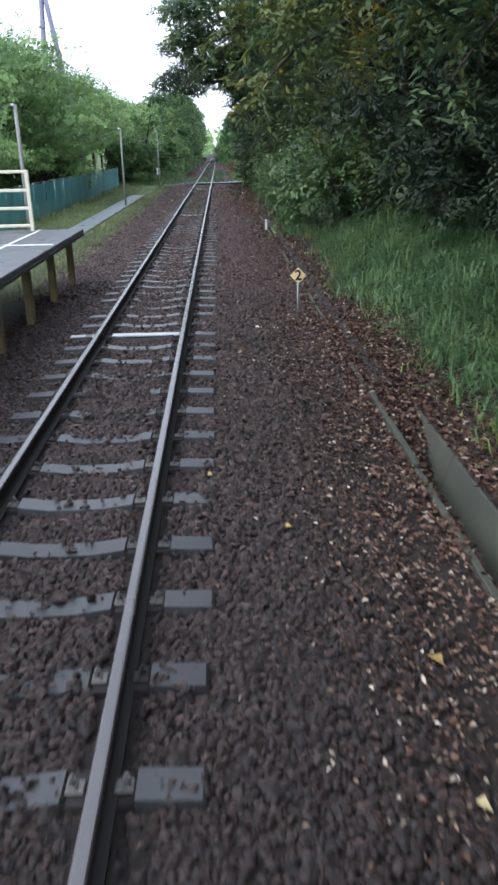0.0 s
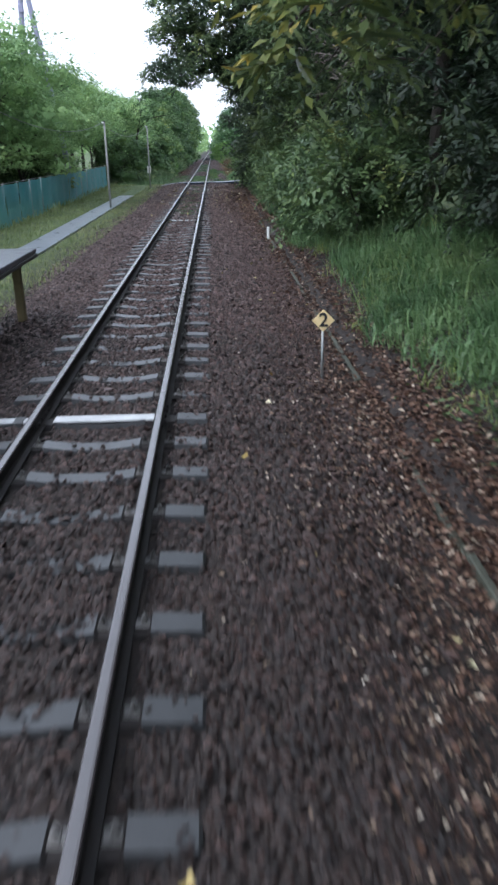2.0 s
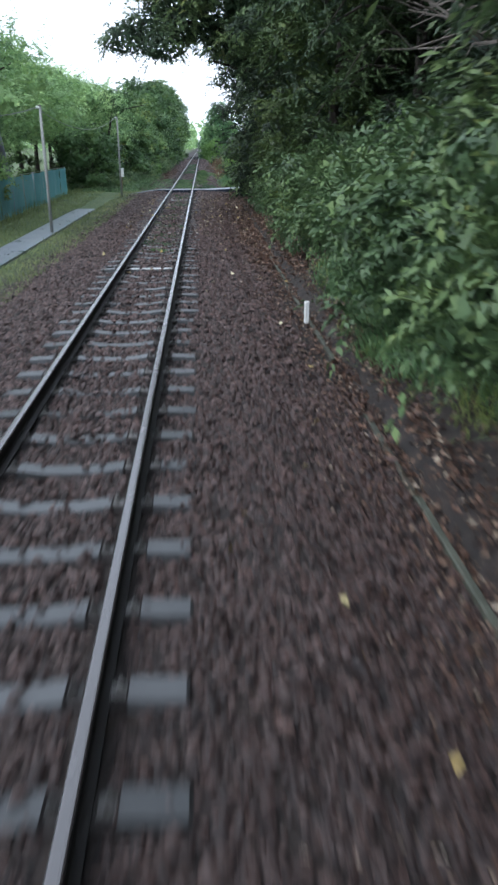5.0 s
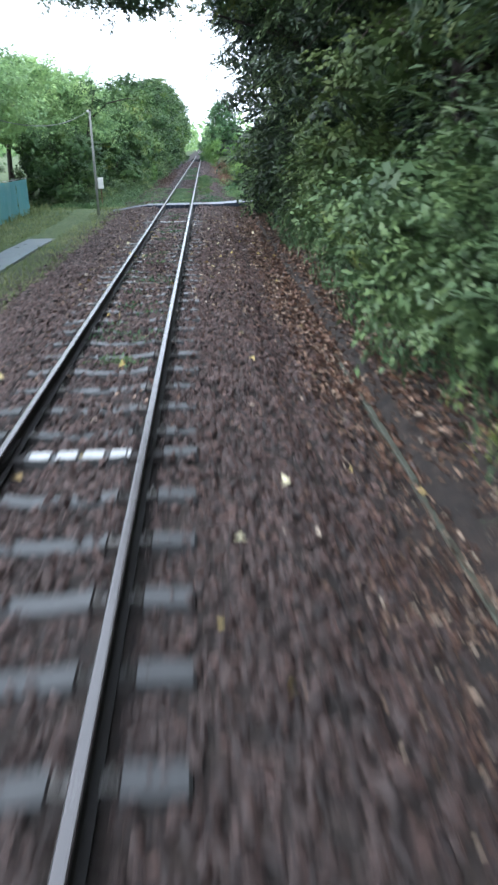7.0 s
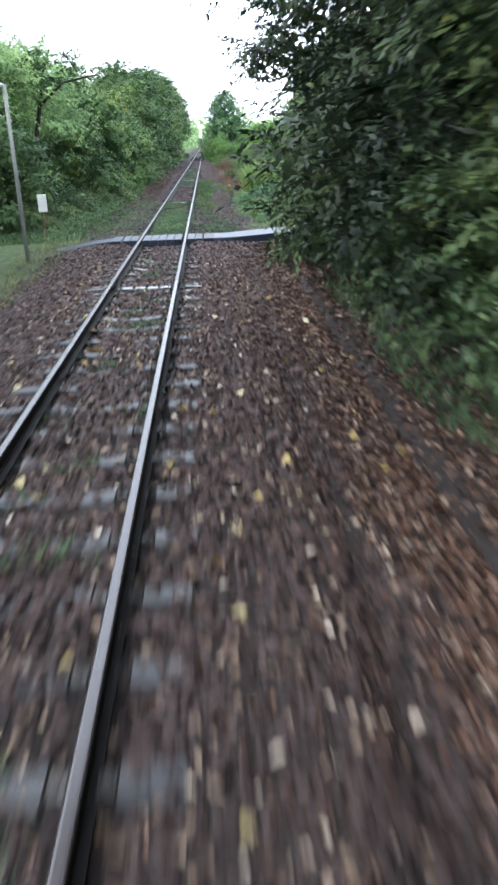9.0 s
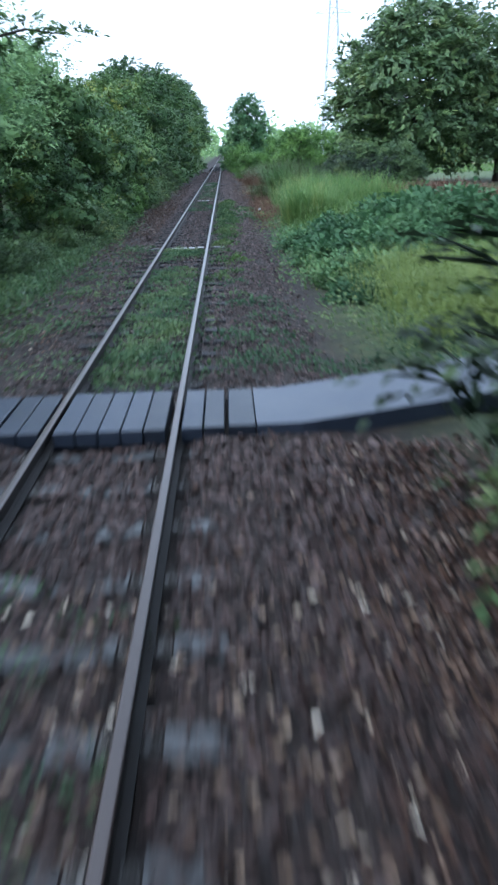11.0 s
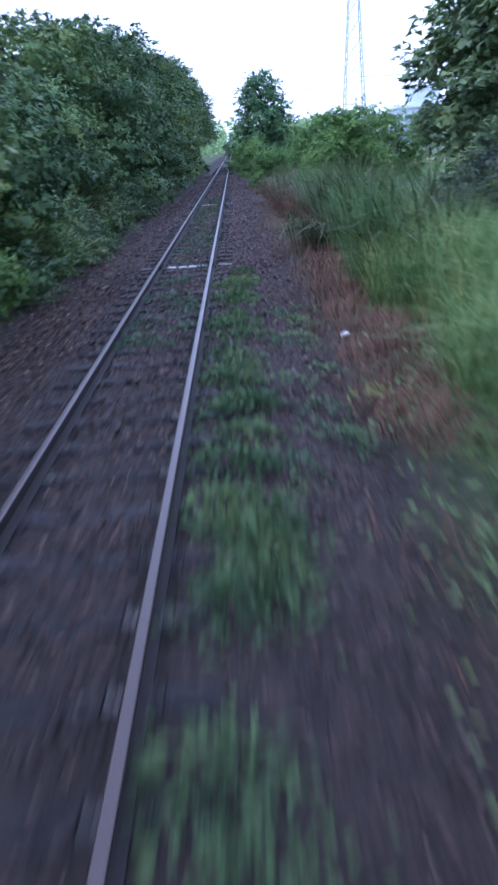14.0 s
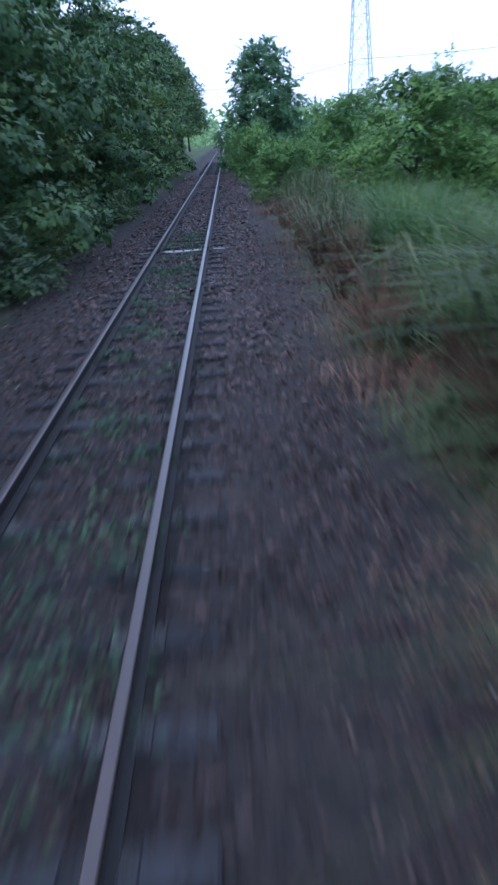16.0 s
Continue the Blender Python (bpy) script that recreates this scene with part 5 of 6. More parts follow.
    rows[1] += [(5.1, 36.4, -0.1, 200, 1.35), (4.6, 39.6, -0.1, 120, 1.25)]
    rows[2] += [(5.0, 42.6, -0.1, 300, 1.3)]
    for f, s in zip(firsts, rows):
        place_copies(f, s)
    r = random.Random(9)
    cr = crown_mesh("turning_crown", [(-1.75, -0.3, 1.8, 0.32, 0.45, 0.14), (-1.35, 0, 2.05, 0.4, 0.5, 0.16), (-0.95, 0.3, 2.3, 0.4, 0.5, 0.18), (-0.5, 0.4, 2.55, 0.4, 0.5, 0.2)], 42, 14, 0.12, 0.055, M_AUTUMN, 240, 0.22, 0.3, -0.6, 0.1)
    t = plant("turning_shrub", pose(0, 0, 0), bm_mesh("turning_stem", tube(tube(bmesh.new(), [(0, 0, -0.1), (-0.2, 0, 1.2), (-0.6, 0.3, 2.2), (-0.5, 0.4, 2.6)], [0.035, 0.028, 0.015, 0.006], 6), [(-0.2, 0, 1.2), (-0.8, 0.1, 1.9), (-1.4, 0, 2.05), (-1.8, -0.3, 1.85)], [0.022, 0.016, 0.01, 0.005], 5), M_DEADTWIG), [(cr, "yellow and orange leaves")], "slender shrub with leaves turning yellow", "shrub", "shrubs on the bank")
    place_copies(t, [(4.9, 65.4, -0.3, 0, 0.85)])
    bm = bmesh.new()
    for k in range(24):
        a = Vector((r.uniform(-0.3, 0.6), r.uniform(-0.5, 0.5), r.uniform(-0.6, 0.6)))
        p1 = a + Vector((-0.7, r.uniform(-0.5, 0.5), r.uniform(0.0, 0.5)))
        p2 = p1 + Vector((-0.7, r.uniform(-0.5, 0.5), r.uniform(-0.3, 0.5)))
        p3 = p2 + Vector((-0.4, r.uniform(-0.4, 0.4), r.uniform(-0.3, 0.3)))
        tube(bm, [a, p1, p2, p3], [0.025, 0.018, 0.011, 0.005], 5)
        for q in (p1, p2, p1.lerp(p2, 0.5)):
            tube(bm, [q, q + Vector((r.uniform(-0.5, -0.2), r.uniform(-0.5, 0.5), r.uniform(-0.3, 0.5)))], [0.010, 0.003], 4)
    ob = new("dead_branch", bm_mesh("dead_branch", bm, M_DEADTWIG))
    ob.matrix_basis = pose(6.6, 40.6, 4.2) @ Matrix.Diagonal((1.4, 1.4, 1.4, 1))
    tagged(ob, "bare dead branch hanging among dark foliage", "branch")


bank_shrubs()


def light_trees():
    """Feathery pale green trees beyond the fence, and the taller ones along the left of the line."""
    firsts = []
    for v in range(3):
        r = random.Random(300 + v)
        blobs = [b[:5] + (b[5] * 0.55,) for b in dome(r, 30, (0, 0, 3.9), (3.0, 3.0, 2.4), 1.05, -0.35)]
        cr = spray_crown("light_crown", blobs, 620, 22, 0.15, 0.075, M_LIGHTLEAF, 310 + v, 0.95, 0.25, -0.5, True)
        firsts.append(plant("light_tree", pose(0, 0, 0), trunk_mesh("light_trunk", 5.2, 0.16, 8, 320 + v, 2.3), [(core_mesh("light_core", blobs, M_LIGHTLEAF, 7, 260, 0.80), None), (cr, "feathery pale green leaves")], "spreading tree with feathery pale green leaves", "tree", "trees beyond the fence"))
    rows = [[], [], []]
    r = random.Random(11)
    k = 0
    for y in range(34, 78, 5):
        rows[k % 3].append((-9.8 + r.uniform(-1.0, 0.8), y + r.uniform(-1.5, 1.5), r.uniform(-0.6, 0.3), r.uniform(0, 360), r.uniform(0.65, 1.25) * (0.80 if y < 52 else 1.0)))
        rows[(k + 1) % 3].append((-14.5 + r.uniform(-1, 1), y + 2.5, 0, r.uniform(0, 360), r.uniform(1.15, 1.4) * (0.80 if y < 55 else 1.0)))
        k += 1
    for y in range(79, 116, 6):
        rows[k % 3].append((-7.6 + r.uniform(-0.6, 0.6), y, -0.2, r.uniform(0, 360), r.uniform(1.0, 1.15) - 0.25 * (y > 96)))
        rows[(k + 1) % 3].append((-12.5, y + 3, 0, r.uniform(0, 360), r.uniform(1.15, 1.3) - 0.25 * (y > 98)))
        k += 1
    rows[1] += [(-8.1, 55.0, -0.5, 100, 0.68)]
    for f, s in zip(firsts, rows):
        place_copies(f, s)


light_trees()


def hedge_row():
    """The wall of vines and shrubs close along the left of the line, with taller trees behind."""
    firsts = []
    for v in range(3):
        r = random.Random(400 + v)
        blobs = dome(r, 11, (0, 0, 1.8), (1.5, 1.9, 2.4), 0.72, -0.75)
        cr = crown_mesh("hedge_crown", blobs, 400, 18, 0.14, 0.11, M_HEDGELEAF, 410 + v, 0.20, 0.6, -0.3, 0.06, True)
        firsts.append(plant("vine_thicket", pose(0, 0, 0), trunk_mesh("hedge_stem", 3.0, 0.07, 7, 420 + v, 1.1), [(core_mesh("hedge_core", blobs, M_HEDGELEAF, 7, 330, 0.64, 0.5), None), (cr, "broad vine leaves")], "dense green thicket hung with vines", "thicket", "thickets along the line"))
    rows = [[], [], []]
    r = random.Random(12)
    y = 88.0
    k = 0
    while y < 175:
        far = smooth_step(120, 150, y)
        rows[k % 3].append((-4.5 + r.uniform(-0.5, 0.3) + 0.3 * float(far), y, r.uniform(-0.3, 0.1), r.uniform(-25, 25) + 180 * (k % 2), r.choice((0.72, 0.92, 1.12)) * r.uniform(0.93, 1.07) + 0.26 * float(smooth_step(108, 128, y))))
        y += r.uniform(2.3, 3.0) * (1 + 0.8 * float(far))
        k += 1
    for y in (74.0, 76.5, 79.5, 82.5, 85.5):
        rows[k % 3].append((-5.6 + r.uniform(-0.4, 0.4), y, -0.6, r.uniform(0, 360), 0.9))
        k += 1
    for y in range(33, 78, 4):
        rows[k % 3].append((-10.6 + r.uniform(-0.8, 0.8), y, -0.9, r.uniform(0, 360), r.uniform(0.6, 0.8)))
        k += 1
    rows[0] += [(-7.9, 56.8, -0.7, 30, 0.72)]
    rows[1] += [(-8.9, 57.6, -0.6, 200, 0.8)]
    for f, s in zip(firsts, rows):
        place_copies(f, s)
    tall = []
    for v in range(2):
        r = random.Random(430 + v)
        blobs = [b[:5] + (b[5] * r.uniform(0.6, 1.3),) for b in dome(r, 20, (0, 0, 4.8), (2.5, 2.8, 3.0), 0.9, -0.75)] + [(r.uniform(-1.2, 1.2), r.uniform(-1.2, 1.2), 6.9 + 0.4 * k, 0.7, 0.7, 0.5) for k in range(3)]
        cr = spray_crown("roadside_crown", blobs, 640, 16, 0.21, 0.13, M_HEDGELEAF, 440 + v, 0.62, 0.5, -0.5, True)
        tall.append(plant("roadside_tree", pose(0, 0, 0), trunk_mesh("roadside_trunk", 6.5, 0.18, 8, 450 + v, 2.0), [(core_mesh("roadside_core", blobs, M_HEDGELEAF, 7), None), (cr, "")], "tall dark green tree behind the thicket", "tree", "trees along the line"))
    a, b = [], []
    k = 0
    for y in list(range(94, 180, 6)) + list(range(184, 300, 12)):
        q = r.choice((0.78, 0.95, 1.12)) * r.uniform(0.97, 1.04) * (0.67 + 0.47 * float(smooth_step(104, 142, y)) + 0.38 * float(smooth_step(148, 190, y)) + 0.40 * float(smooth_step(195, 250, y)))
        (a if k % 2 else b).append((-6.6 + r.uniform(-0.9, 0.6) - 2.4 * max(0.0, q - 1.0), y + r.uniform(-1.5, 1.5), 0, r.uniform(0, 360), q))
        k += 1
    place_copies(tall[0], a)
    place_copies(tall[1], b)


hedge_row()


def leaning_tree():
    """A slender tree in the thicket whose bough leans out towards the track."""
    stem = tube(bmesh.new(), [(0, 0, -0.3), (0.2, 0, 2.2), (0.6, 0, 3.9), (0.9, 0.1, 5.2)], [0.12, 0.10, 0.07, 0.03], 8)
    blobs = [(1.7, 0, 4.75, 0.6, 0.7, 0.22), (2.5, -0.2, 4.8, 0.55, 0.7, 0.2), (3.2, 0.1, 4.7, 0.4, 0.5, 0.16), (1.0, 0.4, 5.3, 0.8, 0.8, 0.35), (0.3, -0.4, 4.6, 0.8, 0.8, 0.5), (-0.4, 0.4, 5.2, 0.8, 0.8, 0.5)]
    cr = spray_crown("leaning_crown", blobs, 170, 16, 0.14, 0.07, M_HEDGELEAF, 460, 0.45, 0.3, -0.8)
    t = plant("leaning_tree", pose(0, 0, 0), bm_mesh("leaning_trunk", stem, M_BARK, True), [(cr, "")], "slender tree with a bough leaning towards the track", "tree", "trees along the line")
    part("branch", tube(bmesh.new(), [(0.55, 0, 3.8), (1.5, 0, 4.55), (2.6, -0.1, 4.75), (3.4, 0.1, 4.65)], [0.05, 0.04, 0.025, 0.008], 6), M_BARK, t, "", True)
    place_copies(t, [(-5.2, 79.4, 0.0, 0, 1.0)])


leaning_tree()


def right_trees():
    """Scattered trees and bushes right of the line beyond the crossing."""
    r = random.Random(500)
    blobs = [(x * 1.08, y * 1.08, z, a * 1.1, b * 1.1, c * 0.8) for x, y, z, a, b, c in dome(r, 46, (0, 0, 4.4), (2.7, 2.7, 4.1), 1.0, -0.6)]
    cr = spray_crown("field_crown", blobs, 1700, 19, 0.28, 0.16, M_SHRUBLEAF, 510, 0.85, 0.25, -0.7, True)
    f = plant("field_tree", pose(0, 0, 0), trunk_mesh("field_trunk", 7.0, 0.22, 10, 511, 2.6), [(core_mesh("field_core", blobs, M_SHRUBLEAF, 7, 420, 0.90), None), (cr, "layered dark green leaves")], "broad dark green tree at the field edge", "tree", "trees at the field edge")
    place_copies(f, [(13.9, 116.8, -0.8, 0, 1.34), (20.5, 119.0, -0.6, 120, 1.2), (8.9, 108.5, -0.4, 60, 0.36), (10.8, 106.5, -0.4, 160, 0.34), (27, 190, 0, 10, 0.7), (33, 196, 0, 200, 0.8), (41, 192, 0, 100, 0.85)])
    blobs = []
    for k in range(34):
        a, z = 2.39996 * k, 0.9 + 0.235 * k
        w = (3.5 * (1 - (z / 10.5) ** 3) - 0.5) * r.uniform(0.7, 1.1)
        q = r.uniform(0.65, 1.15) * (1.15 - 0.05 * z)
        blobs.append((w * math.cos(a), w * math.sin(a), z, q, q, q * 0.75))
    blobs += [(0.5, 0, 9.0, 0.8, 0.8, 0.7), (-0.8, 0.2, 8.7, 0.7, 0.7, 0.6), (0, 0.2, 7.4, 1.5, 1.5, 1.2), (0, 0, 5.0, 2.2, 2.2, 2.0), (0, 0, 2.6, 2.3, 2.3, 1.6)]
    # a lighter leaf material takes the place of distance haze on this tree
    cr = spray_crown("tapering_crown", blobs, 1100, 17, 0.26, 0.15, M_BRAMBLE, 540, 0.6, 0.3, -0.7, True)
    f = plant("tapering_tree", pose(0, 0, 0), trunk_mesh("tapering_trunk", 7.5, 0.2, 9, 541, 2.2), [(core_mesh("tapering_core", blobs, M_BRAMBLE, 7, 420, 0.88), None), (cr, "blue-green leaves, distance haze in their colour")], "tall blue-green tree tapering to two tops beside the line", "tree", "trees at the field edge")
    place_copies(f, [(4.3, 165.5, -0.3, 40, 1.0)])
    blobs = dome(r, 15, (0, 0, 2.3), (1.6, 1.6, 2.2), 0.85, -0.75) + [(0.9, 0.3, 4.6, 0.7, 0.7, 0.5), (-1.0, -0.4, 4.4, 0.6, 0.6, 0.45)]
    cr = spray_crown("small_crown", blobs, 620, 17, 0.16, 0.085, M_FIELDLEAF, 520, 0.6, 0.3, -0.5, True)
    f = plant("small_tree", pose(0, 0, 0), trunk_mesh("small_trunk", 3.6, 0.10, 8, 521, 1.6), [(core_mesh("small_core", blobs, M_FIELDLEAF, 7), None), (cr, "green leaves")], "small bright green tree at the field edge", "tree", "small trees at the field edge")
    place_copies(f, [(7.2, 129.0, -0.2, 0, 0.90), (9.6, 131.5, -0.2, 90, 0.86), (8.5, 127.6, -0.3, 210, 0.55), (5.9, 131.0, -0.2, 60, 0.5), (9.0, 152.0, -0.2, 20, 1.0), (6.5, 143.0, -0.1, 160, 0.78), (12.0, 134.5, -0.2, 250, 0.42)])
    blobs = dome(r, 14, (0, 0, 1.0), (1.0, 0.9, 1.1), 0.55, -0.6)
    cr = crown_mesh("bush_crown", blobs, 330, 15, 0.13, 0.085, M_FIELDLEAF, 530, 0.24, 0.3, -0.4, 0.08, True)
    f = plant("trackside_bush", pose(0, 0, 0), trunk_mesh("bush_stem", 1.5, 0.05, 6, 531, 0.8), [(core_mesh("bush_core", blobs, M_FIELDLEAF, 7), None), (cr, "pale green leaves")], "rounded pale green bush beside the railway track", "bush", "bushes beside the track")
    place_copies(f, [(3.3, 136.0, -0.1, 0, 0.98), (4.7, 137.6, -0.1, 90, 0.95), (3.6, 139.5, 0, 160, 0.9), (2.9, 148.0, 0, 10, 1.1), (2.8, 157.0, 0, 10, 1.3), (-3.3, 89.0, -0.3, 50, 0.6), (-3.5, 92.4, -0.3, 150, 0.7), (-3.2, 96.0, -0.35, 80, 0.6), (-3.6, 99.5, -0.3, 250, 0.75), (-3.4, 104.0, -0.35, 20, 0.65)])


bare = new("bare_field", bm_mesh("bare_field", boxed((60, 13, 0.5), (46, 173, -0.62), 0.02), surface("dry_tan_soil", (0.24, 0.17, 0.11), (0.42, 0.31, 0.21), 0.6, 12.0, 0.9, bump=0.4)))
tagged(bare, "strip of bare tan soil across the meadow", "field", kind="structure")


def brambles():
    """Low mounds of broad leaves beside the track beyond the crossing."""
    r = random.Random(540)
    blobs = dome(r, 13, (0, 0, 0.15), (1.05, 1.05, 0.55), 0.36, -0.2)
    cr = crown_mesh("bramble_crown", blobs, 230, 14, 0.15, 0.11, M_BRAMBLE, 541, 0.22, 0.2, -0.3, 0.06)
    f = plant("bramble", pose(0, 0, 0), trunk_mesh("bramble_stem", 0.7, 0.02, 6, 542, 0.6), [(core_mesh("bramble_core", blobs, M_BRAMBLE, 7, 150, 0.7), None), (cr, "")], "low mound of bright green bramble leaves", "bramble", "brambles beside the track")
    place_copies(f, [(3.6, 78.2, -0.1, 0, 0.7), (4.9, 79.4, -0.1, 60, 0.9), (3.8, 80.4, -0.1, 120, 0.8), (5.5, 81.2, -0.05, 200, 1.1), (4.2, 82.2, -0.1, 250, 0.9), (3.4, 83.6, -0.1, 300, 0.65), (5.6, 83.6, 0.0, 20, 1.1), (4.5, 85.0, -0.1, 80, 0.8), (6.8, 82.0, 0.0, 140, 1.2), (6.9, 85.2, 0.0, 180, 1.1), (3.4, 76.4, -0.15, 40, 0.5)])


right_trees()
brambles()


def far_woods():
    rng = np.random.default_rng(77)
    n = 26000
    y = rng.uniform(300, 520, n)
    x = rng.uniform(-160, 190, n)
    gap = np.abs(x + 0.3) > 1.0
    x, y = x[gap], y[gap]
    n = len(x)
    h = 9 + 4 * np.sin(x * 0.13) * np.sin(y * 0.05 + x * 0.31)
    z = rng.uniform(0, 1, n) ** 0.8 * h
    way = rng.normal(size=(n, 3)) + np.array([0, -0.4, 0.2])
    tagged(new("far_woods", leaves("far_woods", np.stack([x, y, z], 1), way, 1.9, 1.5, M_LIGHTLEAF, rng, 0.2, None, True)), "distant belt of green woodland", "trees", kind="stuff")


far_woods()

# ---------------------------------------------------------------- grass and weeds


def grow(name, n, xr, yr, height, width, lean, mat, label, seed, clump=0.0, cond=None):
    rng = np.random.default_rng(seed)
    x = rng.uniform(*xr, n)
    y = rng.uniform(*yr, n)
    tall = np.full(n, float(height))
    if clump:
        tufts = max(3, n // (40 if height < 0.8 else 230))
        cx = rng.uniform(*xr, tufts)
        cy = rng.uniform(*yr, tufts)
        p = rng.integers(0, len(cx), n)
        x = cx[p] + rng.normal(0, clump, n)
        y = cy[p] + rng.normal(0, clump, n)
        tall *= rng.uniform(0.5, 1.3, tufts)[p]
    if cond is not None:
        k = cond(x, y, rng)
        x, y, tall = x[k], y[k], tall[k]
    pos = np.stack([x, y, ground_z(x, y) - 0.01], 1)
    tagged(new(name, blades(name, pos, tall, width, lean, mat, rng)), label, "grass", kind="stuff")


def weed(name, n, xr, yr, size, lift, mat, label, seed, clump=0.16, per=24):
    rng = np.random.default_rng(seed)
    m = max(3, n // per)
    cx = rng.uniform(*xr, m)
    cy = rng.uniform(*yr, m)
    ch = lift * rng.uniform(0.5, 1.4, m)
    p = rng.integers(0, m, n)
    off = rng.normal(0, clump, (n, 2))
    x = cx[p] + off[:, 0]
    y = cy[p] + off[:, 1]
    rr = np.exp(-(off ** 2).sum(1) / (2 * clump * clump))
    z = ground_z(x, y) + 0.03 + ch[p] * rr * rng.uniform(0.3, 1.0, n)
    way = np.concatenate([off / clump * 0.6, np.full((n, 1), 0.45)], 1) + rng.normal(0, 0.4, (n, 3))
    tagged(new(name, leaves(name, np.stack([x, y, z], 1), way, size, size * 0.55, mat, rng)), label, "weeds", kind="stuff")


def ragged(edge, sign=1):
    return lambda x, y, rng: sign * x > sign * edge + 0.35 * np.sin(y * 0.9) * np.sin(y * 0.31) + rng.normal(0, 0.12, len(x))


grow("bank_grass", 2800, (3.1, 3.75), (14, 44), 0.2, 0.012, 1.3, M_STRAWGRASS, "short dry olive grass along the edge of the bank", 635, clump=0.2, cond=ragged(3.2))
grow("bank_grass", 30000, (3.15, 5.9), (13.5, 41), 0.42, 0.020, 1.4, M_GRASS, "lush green grass on the wooded bank", 601, clump=0.16, cond=ragged(3.45))
grow("bank_grass", 2600, (3.5, 5.9), (13.5, 41), 0.52, 0.018, 1.6, M_SHRUBLEAF, "longer pale grass blades arching over the bank", 627, clump=0.25, cond=ragged(3.4))
weed("bank_weeds", 3200, (3.4, 5.8), (13.5, 41), 0.085, 0.22, M_SHRUBLEAF, "leafy weeds among the bank grass", 628, 0.2)
grow("bank_grass", 11000, (3.1, 4.8), (38, 69), 0.26, 0.02, 1.0, M_GRASS, "green grass at the foot of the shrubs", 602, cond=ragged(3.2))
grow("verge_grass", 24000, (-6.0, -2.2), (27, 72), 0.15, 0.013, 1.1, M_VERGE, "yellowish grass along the footpath", 603, cond=lambda x, y, rng: (np.abs(x + 3.78) > 0.38 + np.abs(rng.normal(0, 0.08, len(x)))) & (x < -2.12 - 0.3 * np.sin(y * 0.7) * np.sin(y * 0.23) ))
grow("far_verge_grass", 9000, (-11.0, -5.5), (26, 75), 0.35, 0.03, 0.6, M_VERGE, "long pale grass under the trees", 604)
grow("trackside_grass", 8000, (-5.5, -2.2), (71, 96), 0.35, 0.022, 0.7, M_GRASS, "green grass and weeds below the thicket", 605, cond=ragged(-2.6, -1))
weed("low_weeds", 9000, (-5.0, -2.5), (71, 95), 0.11, 0.35, M_SHRUBLEAF, "leafy green weeds below the thicket", 606, 0.3)
weed("track_weeds", 6000, (-0.44, 0.44), (71.0, 83.0), 0.07, 0.07, M_WEED, "low green weeds growing between the rails", 607, 0.17, 50)
weed("track_weeds", 2400, (-0.45, 0.45), (96, 125), 0.075, 0.08, M_WEED, "sparse green weeds between the rails", 608, 0.13)
weed("track_weeds", 1100, (-0.4, 0.4), (46, 69), 0.06, 0.05, M_WEED, "sparse green weeds between the rails", 609, 0.12)
weed("track_weeds", 3200, (0.9, 1.35), (78, 103), 0.08, 0.12, M_STRIPWEED, "low green weeds beside the rail", 610, 0.15, 75)
weed("track_weeds", 2300, (0.88, 1.28), (89, 101), 0.085, 0.11, M_STRIPWEED, "spreading strip of green weeds beside the rail", 629, 0.15, 70)
weed("track_weeds", 600, (1.5, 2.3), (92, 101), 0.08, 0.10, M_WEED, "scattered green weeds on dark soil", 630, 0.14, 50)
weed("track_weeds", 500, (0.9, 1.9), (72.6, 79), 0.07, 0.10, M_WEED, "scattered green weeds on dark soil", 631, 0.16, 50)
weed("track_weeds", 900, (1.0, 4.0), (71.4, 72.9), 0.07, 0.10, M_WEED, "low green weeds behind the crossing", 626, 0.2)
weed("track_weeds", 1500, (-2.2, -0.8), (71, 84), 0.07, 0.10, M_WEED, "low green weeds beside the rail", 611, 0.18)
weed("low_weeds", 6000, (2.5, 5.0), (73, 95), 0.08, 0.5, M_SHRUBLEAF, "sprawling broad-leaved green weeds", 612, 0.34)
grow("tall_grass", 9000, (3.9, 7.6), (81, 94), 0.95, 0.014, 1.2, M_BRIGHTGRASS, "tall bright yellow-green grass in a drooping mound", 624, clump=0.4, cond=lambda x, y, rng: x > 3.2 + 0.12 * np.abs(y - 88))
grow("tall_grass", 13000, (3.3, 7.0), (89, 99), 1.3, 0.018, 0.85, M_TALLGRASS, "tall green grass beside the reeds", 625, clump=0.35, cond=ragged(3.35))
grow("tall_grass", 8000, (3.0, 8.5), (74, 92), 0.5, 0.02, 1.1, M_BRIGHTGRASS, "tall bright green grass beside the track", 613, clump=0.45, cond=ragged(3.1))
grow("tall_grass", 12000, (3.6, 4.8), (99, 122), 1.5, 0.022, 0.6, M_TALLGRASS, "wall of tall green grass beside the track", 633, clump=0.3, cond=lambda x, y, rng: x > 3.35 + 0.4 * smooth_step(101, 108, y) + rng.normal(0, 0.1, len(x)))
grow("tall_grass", 1400, (3.2, 5.0), (90, 122), 1.45, 0.014, 1.0, M_STRAWGRASS, "yellowish grass stems among the green", 634, clump=0.25, cond=ragged(3.6))
grow("tall_grass", 7000, (3.6, 6.0), (98, 121), 1.55, 0.018, 1.0, M_TALLGRASS, "long drooping green grass beside the track", 618, clump=0.45, cond=lambda x, y, rng: x > 3.75 + 0.2 * np.sin(y * 0.8))
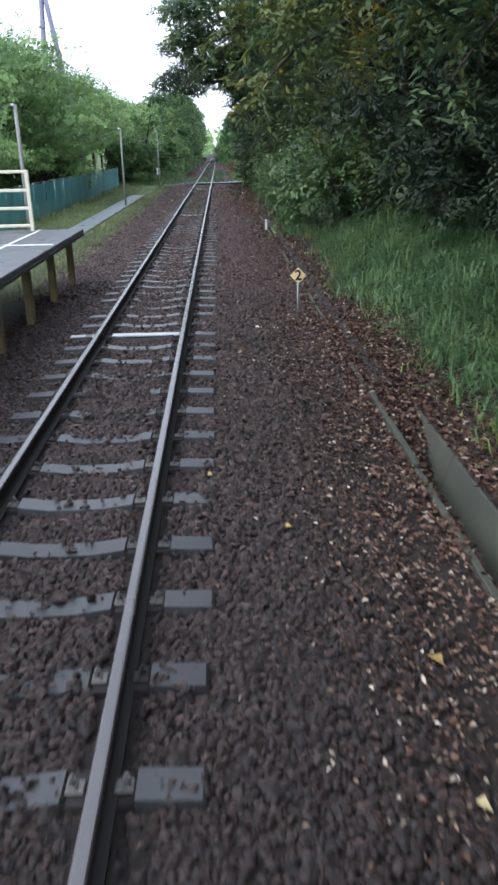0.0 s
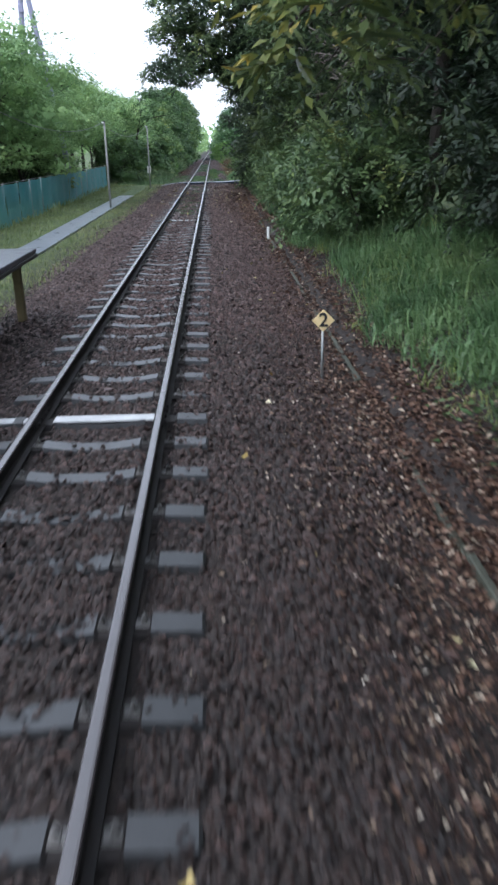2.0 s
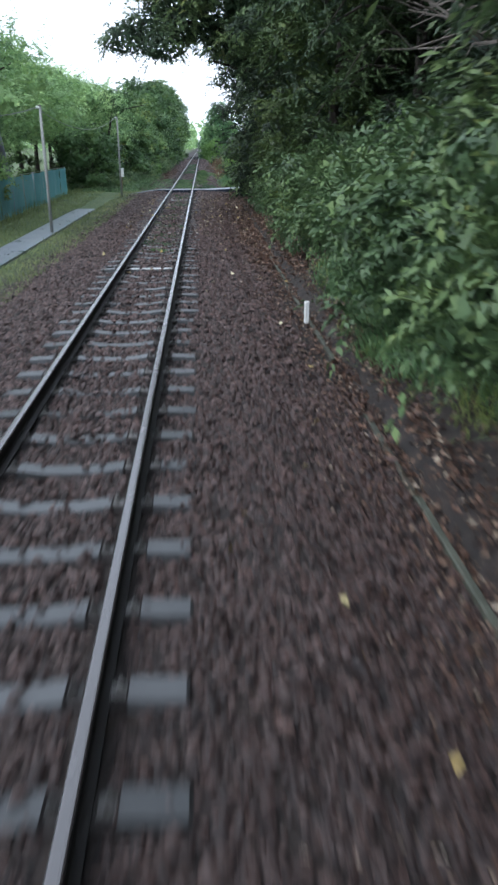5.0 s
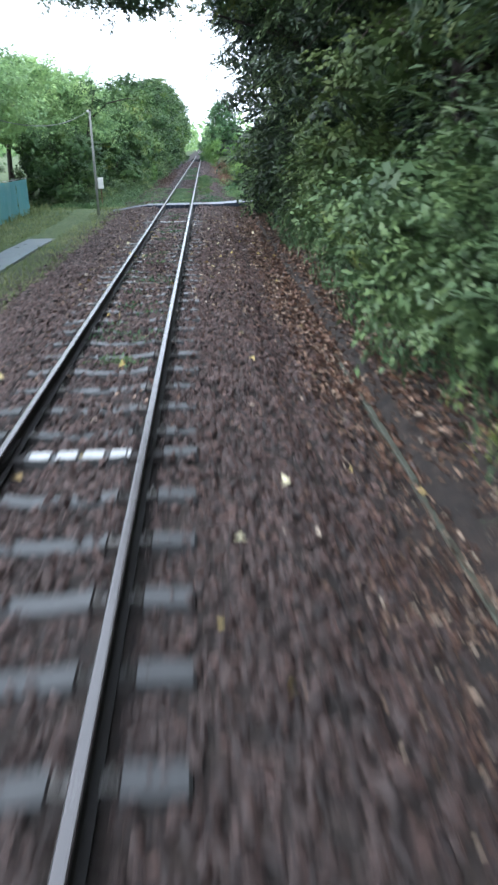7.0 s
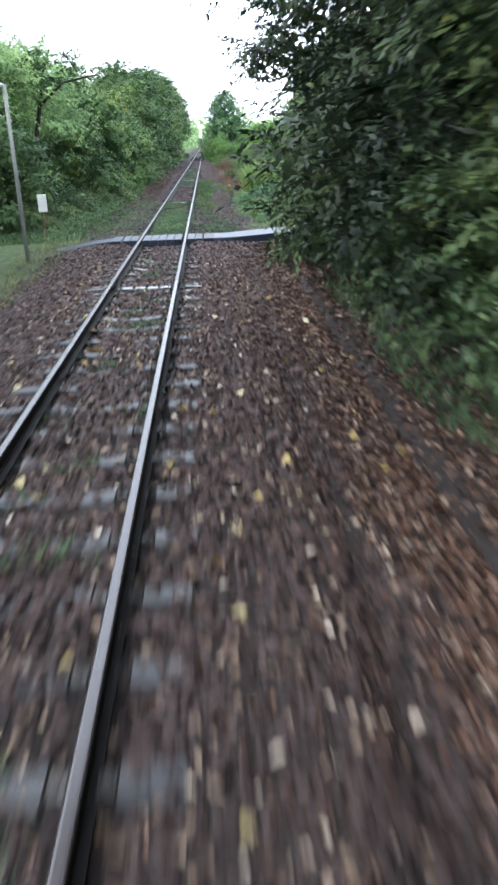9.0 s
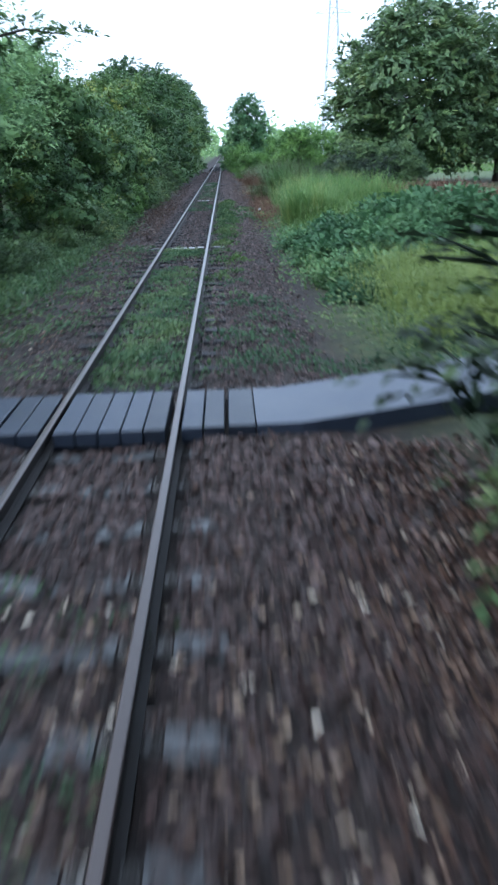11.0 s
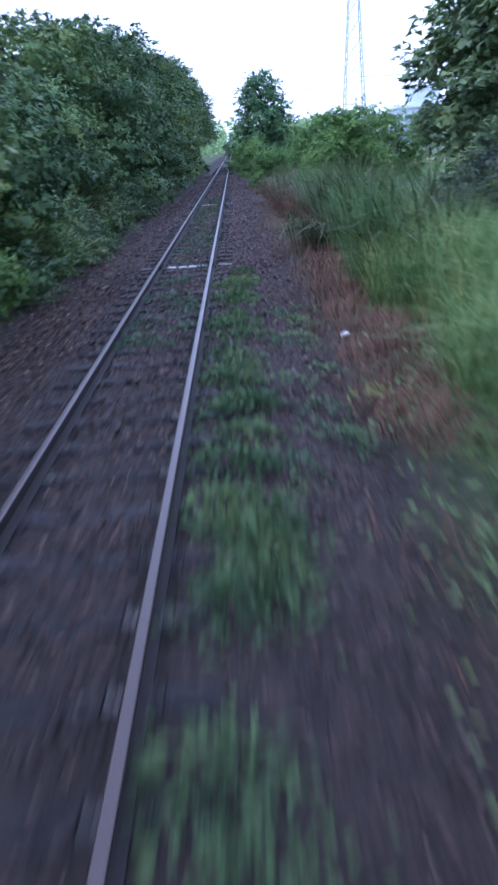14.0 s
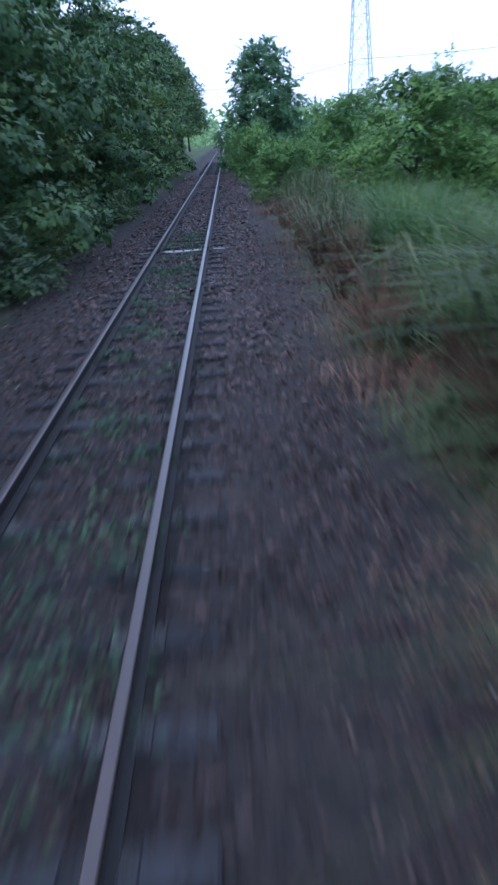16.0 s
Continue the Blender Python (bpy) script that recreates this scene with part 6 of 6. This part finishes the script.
grow("reeds", 2400, (3.3, 5.2), (99, 113), 1.9, 0.042, 1.0, M_REED, "tall silvery-green reeds with broad blades", 621, clump=0.35, cond=lambda x, y, rng: x > 3.7 + 0.2 * np.sin(y * 0.8))
grow("reeds", 5500, (3.4, 6.2), (112, 138), 1.5, 0.026, 1.3, M_REED, "tall grey-green reeds beside the track", 614, clump=0.5, cond=lambda x, y, rng: x > 3.0 + 0.2 * np.sin(y * 0.8))
grow("reeds", 1100, (3.1, 4.0), (104, 114), 0.9, 0.030, 1.7, M_REED, "bent pale reed blades at the edge of the grass", 638, clump=0.3)
grow("dry_stalks", 2200, (2.9, 3.9), (103, 115), 0.4, 0.012, 1.5, M_DRY, "dead brown stalks under the reeds", 639, clump=0.25)
grow("bright_weeds", 900, (-0.4, 0.4), (71, 76.5), 0.12, 0.02, 1.4, M_WEED, "green grass between the rails", 622, clump=0.2)
grow("tall_grass", 5200, (3.5, 6.3), (73.2, 78.2), 0.8, 0.012, 1.3, M_STRAWGRASS, "pale yellow-green grass in a soft clump", 623, clump=0.4, cond=ragged(3.25))
grow("dry_stalks", 3400, (2.4, 3.4), (89, 140), 0.38, 0.010, 1.5, M_DRY, "dry red-brown stalks at the foot of the reeds", 615, clump=0.3)
grow("dry_stalks", 2600, (2.6, 3.4), (93, 104), 0.45, 0.010, 1.5, M_DRY, "tangle of dead red-brown stalks before the reeds", 632, clump=0.22)
grow("dry_stalks", 6000, (6.5, 13), (92, 108), 0.75, 0.025, 0.9, M_DRY, "dry brown undergrowth under trees", 616, clump=0.6)
grow("field_grass", 7000, (6, 14), (110, 150), 0.4, 0.05, 0.9, M_GRASS, "green field grass beyond the reeds", 617)
grow("meadow_grass", 14000, (11, 48), (136, 200), 0.3, 0.08, 0.9, M_BRIGHTGRASS, "bright green meadow grass", 619, cond=lambda x, y, rng: (np.abs(y - 173) > 6.4) | (x < 16))


weed("low_weeds", 4500, (2.75, 4.3), (78.5, 88), 0.09, 0.3, M_BRAMBLE, "sprawling bright broad-leaved weeds", 637, 0.25)
weed("bright_weeds", 80, (1.3, 1.45), (80.5, 80.8), 0.08, 0.16, M_BRIGHTGRASS, "one bright yellow-green tuft of weeds", 636, 0.09, 80)


def dry_shrubs():
    """Bare brown twiggy shrubs between the track and the reeds."""
    firsts = []
    for v in range(2):
        r = random.Random(700 + v)
        bm = bmesh.new()
        for k in range(60):
            a = r.uniform(0, 2 * math.pi)
            q = Vector((math.cos(a), math.sin(a), 0))
            h = r.uniform(0.7, 1.5)
            o = r.uniform(0.25, 0.8)
            p0 = q * r.uniform(0, 0.2)
            p1 = p0 + q * o * 0.35 + Vector((0, 0, h * 0.55))
            p2 = p0 + q * o + Vector((r.uniform(-0.15, 0.15), r.uniform(-0.15, 0.15), h))
            tube(bm, [p0, p1, p2], [0.011, 0.008, 0.004], 3)
            for j in range(3):
                s = p1.lerp(p2, r.uniform(0, 0.8))
                tube(bm, [s, s + Vector((r.uniform(-0.25, 0.25), r.uniform(-0.25, 0.25), r.uniform(0.05, 0.3)))], [0.004, 0.002], 3)
        ob = new("dry_shrub", bm_mesh("dry_shrub", bm, M_DRY))
        tagged(ob, "bare brown twiggy shrub beside the track", "shrub", "dry shrubs beside the track")
        firsts.append(ob)
    rows = [[], []]
    r = random.Random(710)
    for k in range(20):
        y = 106.0 + 1.15 * k
        rows[k % 2].append((3.25 - 0.55 * float(smooth_step(110, 113, y)) + 0.3 * (k % 3) + r.uniform(-0.15, 0.15) + 0.01 * (y - 105), y, -0.05, r.uniform(0, 360), r.uniform(0.45, 0.85)))
    for f, sp in zip(firsts, rows):
        place_copies(f, sp)


dry_shrubs()

bag = new("plastic_bottle", bm_mesh("plastic_bottle", tube(bmesh.new(), [(0, 0, 0), (0, 0, 0.02), (0, 0, 0.13), (0, 0, 0.17), (0, 0, 0.21)], [0.045, 0.05, 0.05, 0.02, 0.018], 12), M_PLASTIC, True))
bag.matrix_basis = pose(2.47, 96.3, -0.17, 70, 0, 40)
bag.scale = (0.62, 0.62, 0.62)
tagged(bag, "crumpled white plastic bottle lying in dry weeds", "litter")
